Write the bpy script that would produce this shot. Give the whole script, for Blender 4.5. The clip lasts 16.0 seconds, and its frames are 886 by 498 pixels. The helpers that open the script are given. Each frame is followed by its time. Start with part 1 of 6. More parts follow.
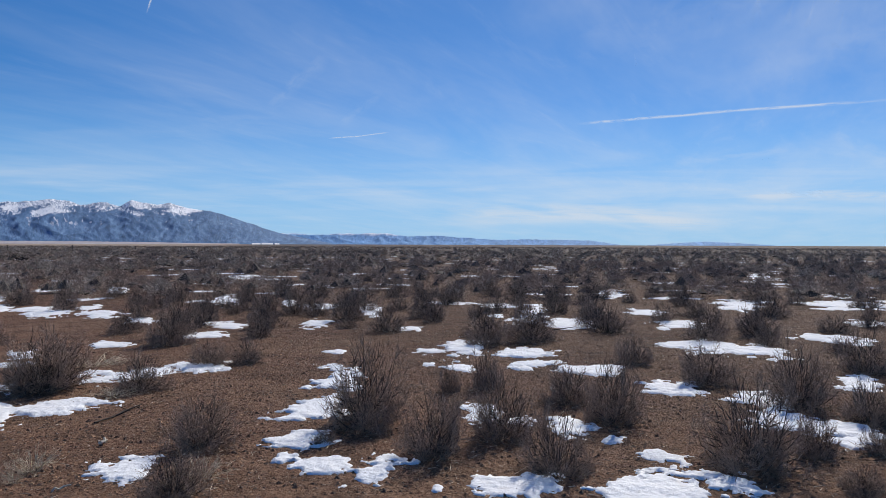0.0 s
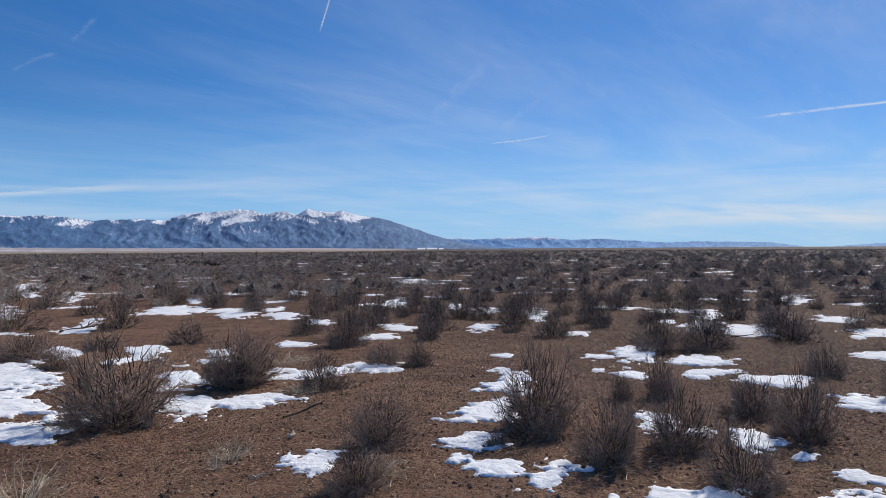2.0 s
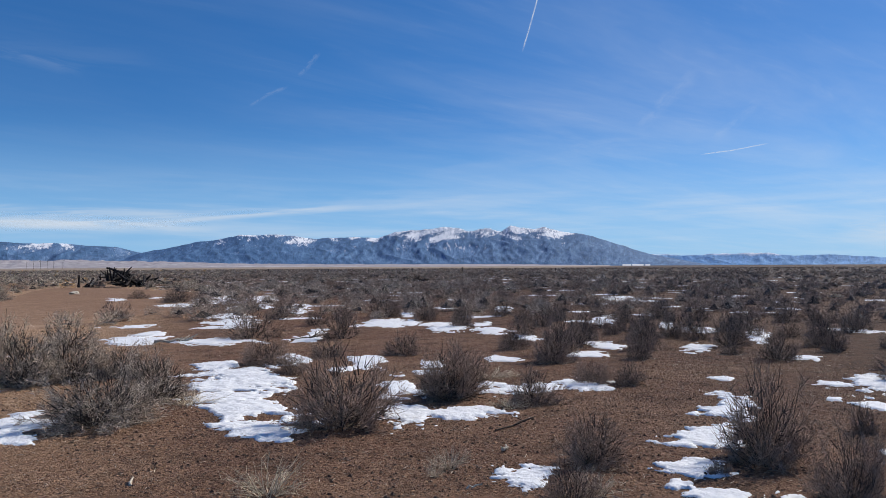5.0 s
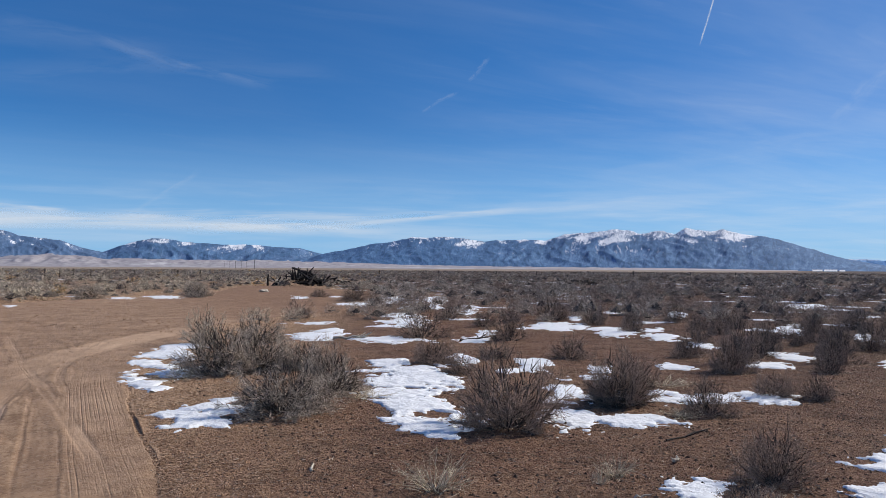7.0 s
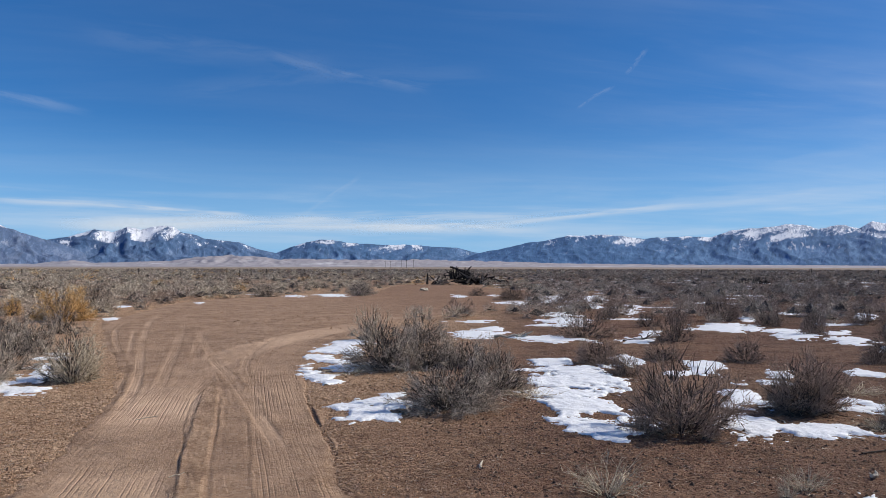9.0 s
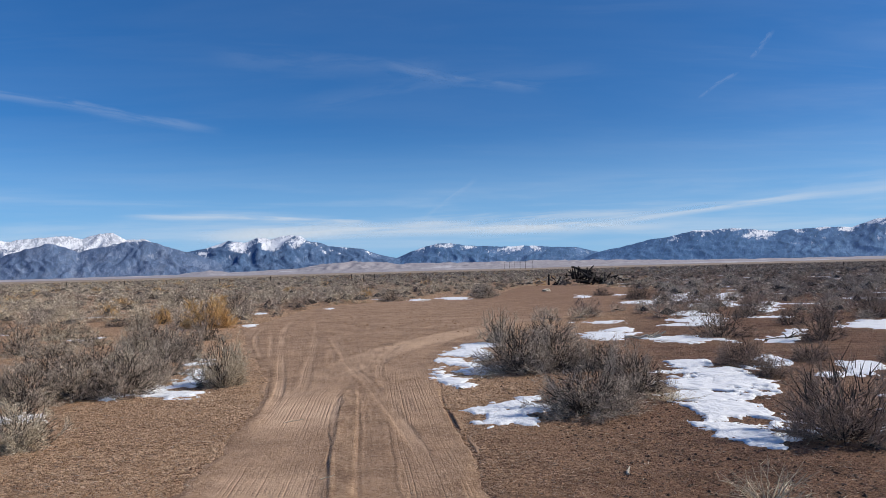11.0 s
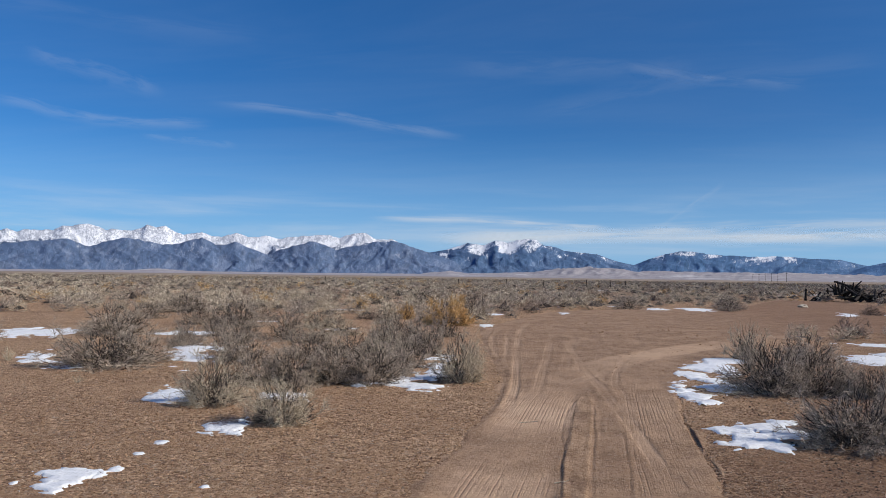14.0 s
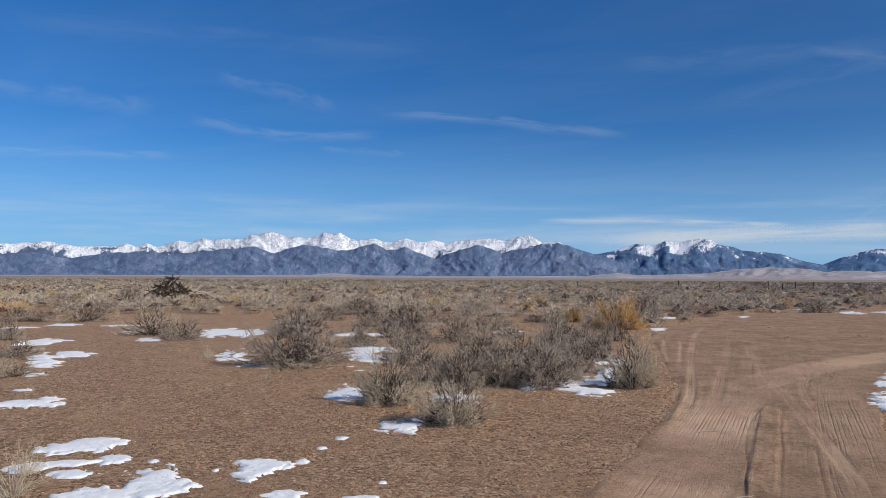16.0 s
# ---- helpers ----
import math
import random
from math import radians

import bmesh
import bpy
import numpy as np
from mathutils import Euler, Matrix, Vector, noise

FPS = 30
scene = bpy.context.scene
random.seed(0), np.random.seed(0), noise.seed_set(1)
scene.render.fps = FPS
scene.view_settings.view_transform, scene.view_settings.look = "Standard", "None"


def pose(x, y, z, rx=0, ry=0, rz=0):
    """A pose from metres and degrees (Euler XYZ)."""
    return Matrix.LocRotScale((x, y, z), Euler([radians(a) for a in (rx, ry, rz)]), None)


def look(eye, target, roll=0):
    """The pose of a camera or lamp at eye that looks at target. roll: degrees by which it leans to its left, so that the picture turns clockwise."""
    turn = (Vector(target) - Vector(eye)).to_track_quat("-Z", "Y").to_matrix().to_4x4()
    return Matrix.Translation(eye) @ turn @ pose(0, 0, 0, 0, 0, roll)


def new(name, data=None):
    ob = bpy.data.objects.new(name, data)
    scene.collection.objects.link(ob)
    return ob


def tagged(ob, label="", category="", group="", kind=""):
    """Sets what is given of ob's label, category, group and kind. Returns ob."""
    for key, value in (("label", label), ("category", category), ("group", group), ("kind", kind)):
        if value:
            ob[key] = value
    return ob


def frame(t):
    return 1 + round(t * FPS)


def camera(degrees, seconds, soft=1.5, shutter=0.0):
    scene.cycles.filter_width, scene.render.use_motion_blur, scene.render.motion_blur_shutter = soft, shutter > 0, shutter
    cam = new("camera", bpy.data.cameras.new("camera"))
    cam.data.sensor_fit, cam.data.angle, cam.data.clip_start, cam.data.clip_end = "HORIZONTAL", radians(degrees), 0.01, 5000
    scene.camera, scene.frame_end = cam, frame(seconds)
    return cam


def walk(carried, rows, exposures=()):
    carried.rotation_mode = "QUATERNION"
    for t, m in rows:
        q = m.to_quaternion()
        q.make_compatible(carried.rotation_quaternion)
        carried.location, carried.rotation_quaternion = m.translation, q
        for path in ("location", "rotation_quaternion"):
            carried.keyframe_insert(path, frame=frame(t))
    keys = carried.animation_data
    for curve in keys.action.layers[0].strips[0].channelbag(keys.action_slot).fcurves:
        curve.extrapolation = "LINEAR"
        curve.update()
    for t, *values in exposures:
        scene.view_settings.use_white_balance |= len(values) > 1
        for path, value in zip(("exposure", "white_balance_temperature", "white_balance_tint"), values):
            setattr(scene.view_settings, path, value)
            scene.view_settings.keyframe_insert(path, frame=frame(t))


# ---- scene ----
cam = camera(60.9, 16.0, soft=0.5)
# seconds, eye x, y, z, tilt above the level, lean, bearing (anticlockwise from +y)
ROWS = [
    (0.0, 0.204, -0.100, 1.566, -0.346, 0.208, -67.115),
    (0.5, 0.191, -0.092, 1.568, -0.266, -0.019, -63.711),
    (1.0, 0.184, -0.069, 1.569, -0.186, -0.267, -60.798),
    (1.5, 0.173, -0.062, 1.568, -0.147, -0.339, -57.765),
    (2.0, 0.165, -0.051, 1.569, -0.030, -0.343, -54.828),
    (2.5, 0.152, -0.045, 1.569, 0.342, -0.322, -51.867),
    (3.0, 0.149, -0.034, 1.567, 0.651, -0.298, -49.103),
    (5.5, 0.087, -0.010, 1.567, 1.416, 0.036, -36.712),
    (6.0, 0.094, -0.051, 1.566, 1.520, 0.523, -33.716),
    (6.5, 0.101, -0.080, 1.568, 1.509, 0.810, -30.911),
    (7.0, 0.080, -0.054, 1.570, 1.467, 0.349, -26.775),
    (7.5, 0.053, -0.059, 1.568, 1.327, -0.118, -22.935),
    (8.0, 0.037, -0.040, 1.569, 1.326, -0.167, -20.157),
    (8.5, 0.023, -0.021, 1.572, 1.340, -0.186, -17.669),
    (9.0, 0.007, -0.012, 1.570, 1.332, 0.090, -14.970),
    (11.5, -0.149, 0.076, 1.588, 1.586, -1.378, -3.300),
    (12.0, -0.156, 0.093, 1.575, 1.466, -0.564, 0.164),
    (12.5, -0.160, 0.093, 1.573, 1.281, 0.290, 4.260),
    (13.0, -0.165, 0.081, 1.578, 1.411, 0.594, 6.435),
    (13.5, -0.162, 0.058, 1.579, 1.839, 0.707, 8.759),
    (14.0, -0.172, 0.080, 1.575, 2.047, 0.749, 11.752),
    (14.5, -0.173, 0.068, 1.576, 2.082, 0.640, 14.787),
    (15.0, -0.188, 0.077, 1.577, 2.111, 0.574, 18.126),
    (15.5, -0.188, 0.081, 1.577, 2.068, 0.330, 21.727),
    (16.0, -0.189, 0.072, 1.579, 2.152, 0.280, 24.266),
]
walk(cam, [(t, pose(x, y, z, 90 + up, 0, yaw) @ pose(0, 0, 0, 0, 0, lean)) for t, x, y, z, up, lean, yaw in ROWS],
     exposures=[(0.0, -0.12), (5.5, -0.09), (12.5, -0.16), (16.0, -0.29)])

# ---- sky, sun ----
SUN_BEARING, SUN_HEIGHT = -89.0, 36.0
world = bpy.data.worlds.new("sky")
scene.world = world
world.use_nodes = True


class Nodes:
    """A short way to write node trees."""

    def __init__(self, tree):
        self.tree = tree
        tree.nodes.clear()

    def add(self, kind, inputs=None, **settings):
        node = self.tree.nodes.new(kind)
        for key, value in settings.items():
            setattr(node, key, value)
        for key, value in (inputs or {}).items():
            self.put(node.inputs[key], value)
        return node

    def put(self, socket, value):
        if isinstance(value, bpy.types.NodeSocket):
            self.tree.links.new(value, socket)
        elif isinstance(value, bpy.types.Node):
            self.tree.links.new(value.outputs[0], socket)
        elif isinstance(value, tuple) and len(value) == 3 and socket.type == "RGBA":
            socket.default_value = (*value, 1)
        else:
            socket.default_value = value

    def math(self, operation, a, b=0.0, clamp=False):
        return self.add("ShaderNodeMath", {0: a, 1: b}, operation=operation, use_clamp=clamp).outputs[0]

    def mix(self, share, a, b, blend="MIX"):
        node = self.add("ShaderNodeMix", data_type="RGBA", blend_type=blend)
        for i, value in ((0, share), (6, a), (7, b)):
            self.put(node.inputs[i], value)
        return node.outputs[2]

    def ramp(self, value, lo, hi, out_lo=0.0, out_hi=1.0):
        return self.add("ShaderNodeMapRange", {0: value, 1: lo, 2: hi, 3: out_lo, 4: out_hi}, interpolation_type="SMOOTHSTEP").outputs[0]

    def noise(self, where, scale, detail=4.0, rough=0.55, distortion=0.0):
        return self.add("ShaderNodeTexNoise", {"Vector": where, "Scale": scale, "Detail": detail, "Roughness": rough, "Distortion": distortion}).outputs[0]

    def scaled(self, where, x, y, z):
        return self.add("ShaderNodeVectorMath", {0: where, 1: (x, y, z)}, operation="MULTIPLY").outputs[0]


def build_sky():
    n = Nodes(world.node_tree)
    way = n.add("ShaderNodeTexCoord").outputs["Generated"]
    sky = n.add("ShaderNodeTexSky", sky_type="NISHITA", sun_disc=False, sun_elevation=radians(SUN_HEIGHT), sun_rotation=radians(-SUN_BEARING),
                altitude=4000.0, air_density=1.0, dust_density=0.1, ozone_density=1.2)
    blue = n.add("ShaderNodeHueSaturation", {"Saturation": 1.20, "Color": n.mix(1.0, sky.outputs[0], (0.85, 0.99, 1.17), "MULTIPLY")}).outputs[0]
    x, y, z = n.add("ShaderNodeSeparateXYZ", {0: way}).outputs
    blue = n.mix(1.0, blue, n.add("ShaderNodeCombineColor", {i: n.math("MULTIPLY", n.ramp(z, 0.08, 0.42, 1.0, 1.19), n.ramp(x, -0.8, 0.45, west, east)) for i, (west, east) in enumerate(((0.85, 0.865), (1.14, 0.918), (1.21, 0.935)))}).outputs[0], "MULTIPLY")
    haze = n.ramp(z, 0.20, 0.0, 0.0, 0.78)
    blue = n.mix(haze, blue, (2.75, 5.45, 9.0))
    # thin cirrus: seen flat from below, so drawn on a plane high over the valley
    lift = n.math("ADD", n.math("MAXIMUM", z, 0.0), 0.06)
    flat = n.add("ShaderNodeCombineXYZ", {0: n.math("DIVIDE", x, lift), 1: n.math("DIVIDE", y, lift), 2: 0.0}).outputs[0]
    veil = n.ramp(n.noise(n.scaled(flat, 0.35, 1.0, 1.0), 1.3, 5.0, 0.6, 0.4), 0.28, 0.95)
    wisps = n.ramp(n.noise(n.scaled(flat, 0.6, 2.6, 1.0), 1.9, 6.0, 0.62, 0.9), 0.52, 0.9)
    sunward = n.ramp(x, 0.2, 1.0, 0.22, 1.15)
    cover = n.math("MULTIPLY", n.math("ADD", n.math("MULTIPLY", veil, 0.24), n.math("MULTIPLY", wisps, 0.10)), sunward, True)
    # pale bank of cloud low over the mountains
    low = n.math("MULTIPLY", n.ramp(z, 0.012, 0.045), n.ramp(z, 0.135, 0.06))
    bank = n.ramp(n.noise(n.scaled(way, 2.2, 2.2, 26.0), 1.6, 5.0, 0.55, 0.3), 0.40, 0.72)
    cover = n.math("ADD", cover, n.math("ADD", n.math("MULTIPLY", n.math("MULTIPLY", low, bank), 0.30), n.ramp(x, 0.5, 1.0, 0.0, 0.07)), True)
    colour = n.mix(cover, blue, (8.0, 8.6, 9.4))
    back = n.add("ShaderNodeBackground", {0: colour, 1: 0.094})
    n.add("ShaderNodeOutputWorld", {0: back.outputs[0]})


build_sky()
sun_data = bpy.data.lights.new("sun", "SUN")
sun_data.energy, sun_data.angle, sun_data.color = 4.9, radians(0.53), (1.0, 0.93, 0.82)
sun = new("sun", sun_data)
b, h = radians(SUN_BEARING), radians(SUN_HEIGHT)
sun.matrix_world = look((-math.sin(b) * math.cos(h) * 100, math.cos(b) * math.cos(h) * 100, math.sin(h) * 100), (0, 0, 0))


# ---- materials ----
def material(name, build, rough=0.9, metal=0.0, gloss=0.3):
    """build(n, where) gives colour and, if any, a height for the bump with its strength and depth."""
    m = bpy.data.materials.new(name)
    m.use_nodes = True
    n = Nodes(m.node_tree)
    where = n.add("ShaderNodeNewGeometry").outputs["Position"]
    colour, *relief = build(n, where)
    shader = n.add("ShaderNodeBsdfPrincipled", {"Base Color": colour, "Roughness": rough, "Metallic": metal, "Specular IOR Level": gloss})
    if relief:
        height, strength, depth = relief
        bump = n.add("ShaderNodeBump", {"Height": height, "Strength": strength, "Distance": depth})
        n.put(shader.inputs["Normal"], bump.outputs[0])
    n.add("ShaderNodeOutputMaterial", {0: shader.outputs[0]})
    return m


def soil(n, where):
    patches = n.ramp(n.noise(where, 0.55, 4.0), 0.35, 0.68)
    stains = n.ramp(n.noise(where, 2.3, 7.0, 0.72), 0.42, 0.66)
    grit = n.noise(where, 38.0, 6.0, 0.78)
    stones = n.add("ShaderNodeTexVoronoi", {"Vector": where, "Scale": 42.0, "Randomness": 1.0})
    pale = n.ramp(n.add("ShaderNodeSeparateColor", {0: stones.outputs["Color"]}).outputs[0], 0.86, 0.97)
    colour = n.mix(patches, (0.405, 0.243, 0.138), (0.495, 0.314, 0.185))
    colour = n.mix(n.math("MULTIPLY", stains, 0.5), colour, (0.225, 0.118, 0.060))
    colour = n.mix(n.ramp(grit, 0.36, 0.74, 0.0, 0.65), colour, (0.49, 0.316, 0.192))
    colour = n.mix(n.math("MULTIPLY", pale, 0.55), colour, (0.56, 0.44, 0.33))
    specks = n.ramp(n.noise(where, 15.0, 5.0, 0.7), 0.58, 0.66)
    colour = n.mix(n.math("MULTIPLY", specks, n.ramp(n.add("ShaderNodeSeparateXYZ", {0: where}).outputs[0], -1.0, 4.0, 0.27, 0.75)), colour, (0.060, 0.037, 0.026))
    flecks = n.ramp(n.noise(n.scaled(where, 1.0, 1.0, 2.0), 46.0, 2.0, 0.5), 0.64, 0.70)
    colour = n.mix(n.math("MULTIPLY", flecks, 0.6), colour, (0.55, 0.40, 0.28))
    gravel = n.add("ShaderNodeTexVoronoi", {"Vector": n.add("ShaderNodeVectorMath", {0: where, 1: n.add("ShaderNodeVectorMath", {0: n.add("ShaderNodeTexNoise", {"Vector": where, "Scale": 20.0}).outputs["Color"], 1: (0.03, 0.03, 0.03)}, operation="MULTIPLY").outputs[0]}, operation="ADD").outputs[0], "Scale": 30.0})
    each = n.add("ShaderNodeSeparateColor", {0: gravel.outputs["Color"]}).outputs[0]
    strewn = n.ramp(n.noise(where, 0.9, 3.0), 0.32, 0.6, 0.35, 1.0)
    colour = n.mix(n.math("MULTIPLY", strewn, n.ramp(each, 0.62, 0.95, 0.0, 0.8)), colour, (0.70, 0.478, 0.310))
    colour = n.mix(n.math("MULTIPLY", strewn, n.ramp(each, 0.34, 0.08, 0.0, 0.78)), colour, (0.150, 0.078, 0.042))
    # soil painted darker towards the sun, where its backlit grain looks dark
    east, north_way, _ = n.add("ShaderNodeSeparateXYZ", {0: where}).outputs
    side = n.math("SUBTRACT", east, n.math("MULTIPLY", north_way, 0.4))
    backlit_dark = n.math("MULTIPLY", n.ramp(side, -3.6, 0.6), n.ramp(n.noise(where, 0.4, 3.0), 0.25, 0.6, 0.75, 1.0))
    colour = n.mix(n.math("MULTIPLY", backlit_dark, n.ramp(side, 2.0, 9.0, 0.86, 0.97)), colour, n.mix(each, n.mix(stains, (0.140, 0.068, 0.043), (0.056, 0.027, 0.017)), n.mix(stains, (0.205, 0.106, 0.068), (0.100, 0.049, 0.031))))
    # the backlit soil's dark tone deepens farther that way
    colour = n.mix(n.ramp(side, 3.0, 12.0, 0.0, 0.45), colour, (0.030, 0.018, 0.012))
    # dry grassland of the valley floor, far off
    x, y, z = n.add("ShaderNodeSeparateXYZ", {0: where}).outputs
    far = n.ramp(n.add("ShaderNodeVectorMath", {0: where}, operation="LENGTH").outputs["Value"], 320.0, 620.0)
    north = n.ramp(n.math("ADD", n.math("MULTIPLY", x, -0.75), y), -60.0, 90.0)
    colour = n.mix(n.math("MULTIPLY", far, north), colour, (0.30, 0.235, 0.18))
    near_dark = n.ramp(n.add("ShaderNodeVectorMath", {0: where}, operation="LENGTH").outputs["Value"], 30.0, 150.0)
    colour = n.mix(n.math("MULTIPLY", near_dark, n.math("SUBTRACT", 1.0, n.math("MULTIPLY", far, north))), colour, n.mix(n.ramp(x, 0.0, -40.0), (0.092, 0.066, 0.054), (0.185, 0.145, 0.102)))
    height = n.math("ADD", n.math("MULTIPLY", n.noise(where, 11.0, 6.0, 0.7), 0.8), n.math("MULTIPLY", grit, 0.35))
    height = n.math("ADD", height, n.math("MULTIPLY", n.noise(where, 5.0, 4.0, 0.6), 1.0))
    height = n.math("SUBTRACT", height, n.math("MULTIPLY", n.math("MULTIPLY", gravel.outputs["Distance"], strewn), 0.34))
    return colour, height, 1.0, 0.085


def road_sand(n, where):
    patches = n.ramp(n.noise(where, 0.8, 4.0), 0.3, 0.7)
    stains = n.ramp(n.noise(n.scaled(where, 1.0, 0.7, 1.0), 2.2, 8.0, 0.74), 0.40, 0.62)
    grit = n.noise(where, 60.0, 4.0, 0.7)
    crumbs = n.add("ShaderNodeTexVoronoi", {"Vector": where, "Scale": 40.0})
    each = n.add("ShaderNodeSeparateColor", {0: crumbs.outputs["Color"]}).outputs[0]
    packed = n.add("ShaderNodeAttribute", attribute_name="packed").outputs["Fac"]
    colour = n.mix(patches, (0.362, 0.225, 0.139), (0.432, 0.278, 0.175))
    colour = n.mix(n.math("MULTIPLY", stains, 0.55), colour, (0.190, 0.112, 0.068))
    colour = n.mix(n.ramp(each, 0.70, 0.98, 0.0, 0.45), colour, (0.47, 0.335, 0.235))
    colour = n.mix(n.ramp(each, 0.25, 0.02, 0.0, 0.45), colour, (0.150, 0.088, 0.054))
    # scuffed, damp streaks over the clearing
    scuffs = n.math("MULTIPLY", n.ramp(n.noise(n.scaled(where, 0.8, 0.9, 1.0), 1.5, 8.0, 0.78, 1.6), 0.46, 0.64), n.ramp(n.add("ShaderNodeSeparateXYZ", {0: where}).outputs[1], 11.0, 19.0, 0.0, 0.5))
    colour = n.mix(scuffs, colour, (0.190, 0.112, 0.068))
    # wheel tracks: fine pale sand pressed smooth
    colour = n.mix(n.math("MULTIPLY", n.ramp(packed, 0.0, 1.0), n.ramp(n.noise(where, 1.7, 5.0, 0.65), 0.25, 0.65, 0.5, 1.0)), colour, (0.600, 0.412, 0.274))
    colour = n.mix(n.ramp(grit, 0.45, 0.8, 0.0, 0.4), colour, (0.41, 0.283, 0.192))
    rim = n.math("ADD", n.add("ShaderNodeAttribute", attribute_name="rim").outputs["Fac"], n.ramp(n.noise(where, 6.0, 5.0, 0.7), 0.2, 0.8, -0.3, 0.3))
    colour = n.mix(n.ramp(rim, 0.35, -0.1), colour, n.mix(each, n.mix(stains, (0.345, 0.211, 0.126), (0.225, 0.132, 0.079)), n.mix(stains, (0.52, 0.352, 0.226), (0.335, 0.212, 0.131))))
    # the clearing takes the same painted backlit darkening on its sunward side
    sunward_dark = n.math("MULTIPLY", n.ramp(n.add("ShaderNodeSeparateXYZ", {0: where}).outputs[0], 1.0, 10.0, 0.0, 0.62), n.ramp(n.noise(where, 0.35, 4.0), 0.3, 0.65, 0.7, 1.0))
    colour = n.mix(sunward_dark, colour, n.mix(each, (0.150, 0.076, 0.045), (0.230, 0.125, 0.076)))
    # grooves that tyre treads pressed along the wheel tracks, here and there blown over
    lane, wear = [n.add("ShaderNodeAttribute", attribute_name=key).outputs["Fac"] for key in ("lane", "wear")]
    phase = n.math("ADD", n.math("MULTIPLY", lane, 2 * math.pi / 0.040), n.math("MULTIPLY", n.noise(n.scaled(where, 2.0, 0.4, 1.0), 1.0, 2.0), 2.0))
    groove = n.math("POWER", n.math("ADD", n.math("MULTIPLY", n.math("COSINE", phase), 0.5), 0.5), 5.0)
    groove = n.math("MULTIPLY", n.math("MULTIPLY", groove, wear), n.ramp(n.noise(n.add("ShaderNodeCombineXYZ", {0: n.math("MULTIPLY", lane, 11.0), 1: n.math("MULTIPLY", n.add("ShaderNodeSeparateXYZ", {0: where}).outputs[1], 0.30), 2: 0.0}).outputs[0], 1.0, 5.0, 0.7), 0.38, 0.66, 0.0, 1.0))
    colour = n.mix(n.math("MULTIPLY", groove, 0.5), colour, (0.225, 0.140, 0.090))
    relief = n.math("ADD", n.math("MULTIPLY", n.noise(where, 26.0, 6.0, 0.75), 0.8), n.math("MULTIPLY", grit, 0.3))
    return colour, n.math("SUBTRACT", n.math("MULTIPLY", relief, n.ramp(packed, 0.0, 0.8, 1.0, 0.45)), n.math("MULTIPLY", groove, 0.34)), 1.0, 0.030


def snow_crust(n, where):
    dirt = n.ramp(n.noise(where, 9.0, 5.0, 0.65), 0.50, 0.80)
    colour = n.mix(n.math("MULTIPLY", dirt, 0.4), (0.80, 0.815, 0.845), (0.52, 0.48, 0.44))
    return colour, n.math("ADD", n.noise(where, 16.0, 5.0, 0.6), n.math("MULTIPLY", n.noise(where, 5.0, 3.0), 1.5)), 0.55, 0.035


def bark(lo, hi, tip):
    def build(n, where):
        island = n.add("ShaderNodeNewGeometry").outputs["Random Per Island"]
        each = n.add("ShaderNodeObjectInfo").outputs["Random"]
        colour = n.mix(n.ramp(island, 0.0, 1.0, 0.05, 1.0), lo, hi)
        colour = n.mix(n.ramp(n.noise(where, 0.6, 3.0), 0.35, 0.7, 0.0, 0.6), colour, tip)
        colour = n.mix(n.ramp(n.noise(where, 13.0, 4.0, 0.7), 0.42, 0.62, 0.0, 0.35), colour, lo)
        return (n.mix(n.math("MULTIPLY", each, 0.35), colour, tip),)
    return build


def char(n, where):
    grain = n.noise(n.scaled(where, 1.0, 1.0, 3.0), 7.0, 5.0, 0.65)
    return n.mix(n.ramp(grain, 0.4, 0.75), (0.016, 0.013, 0.012), (0.075, 0.055, 0.045)), grain, 0.8, 0.05


def grey_wood(n, where):
    grain = n.noise(n.scaled(where, 2.0, 2.0, 9.0), 6.0, 5.0, 0.65)
    return n.mix(n.ramp(grain, 0.3, 0.75), (0.20, 0.155, 0.115), (0.40, 0.33, 0.26)), grain, 0.6, 0.02


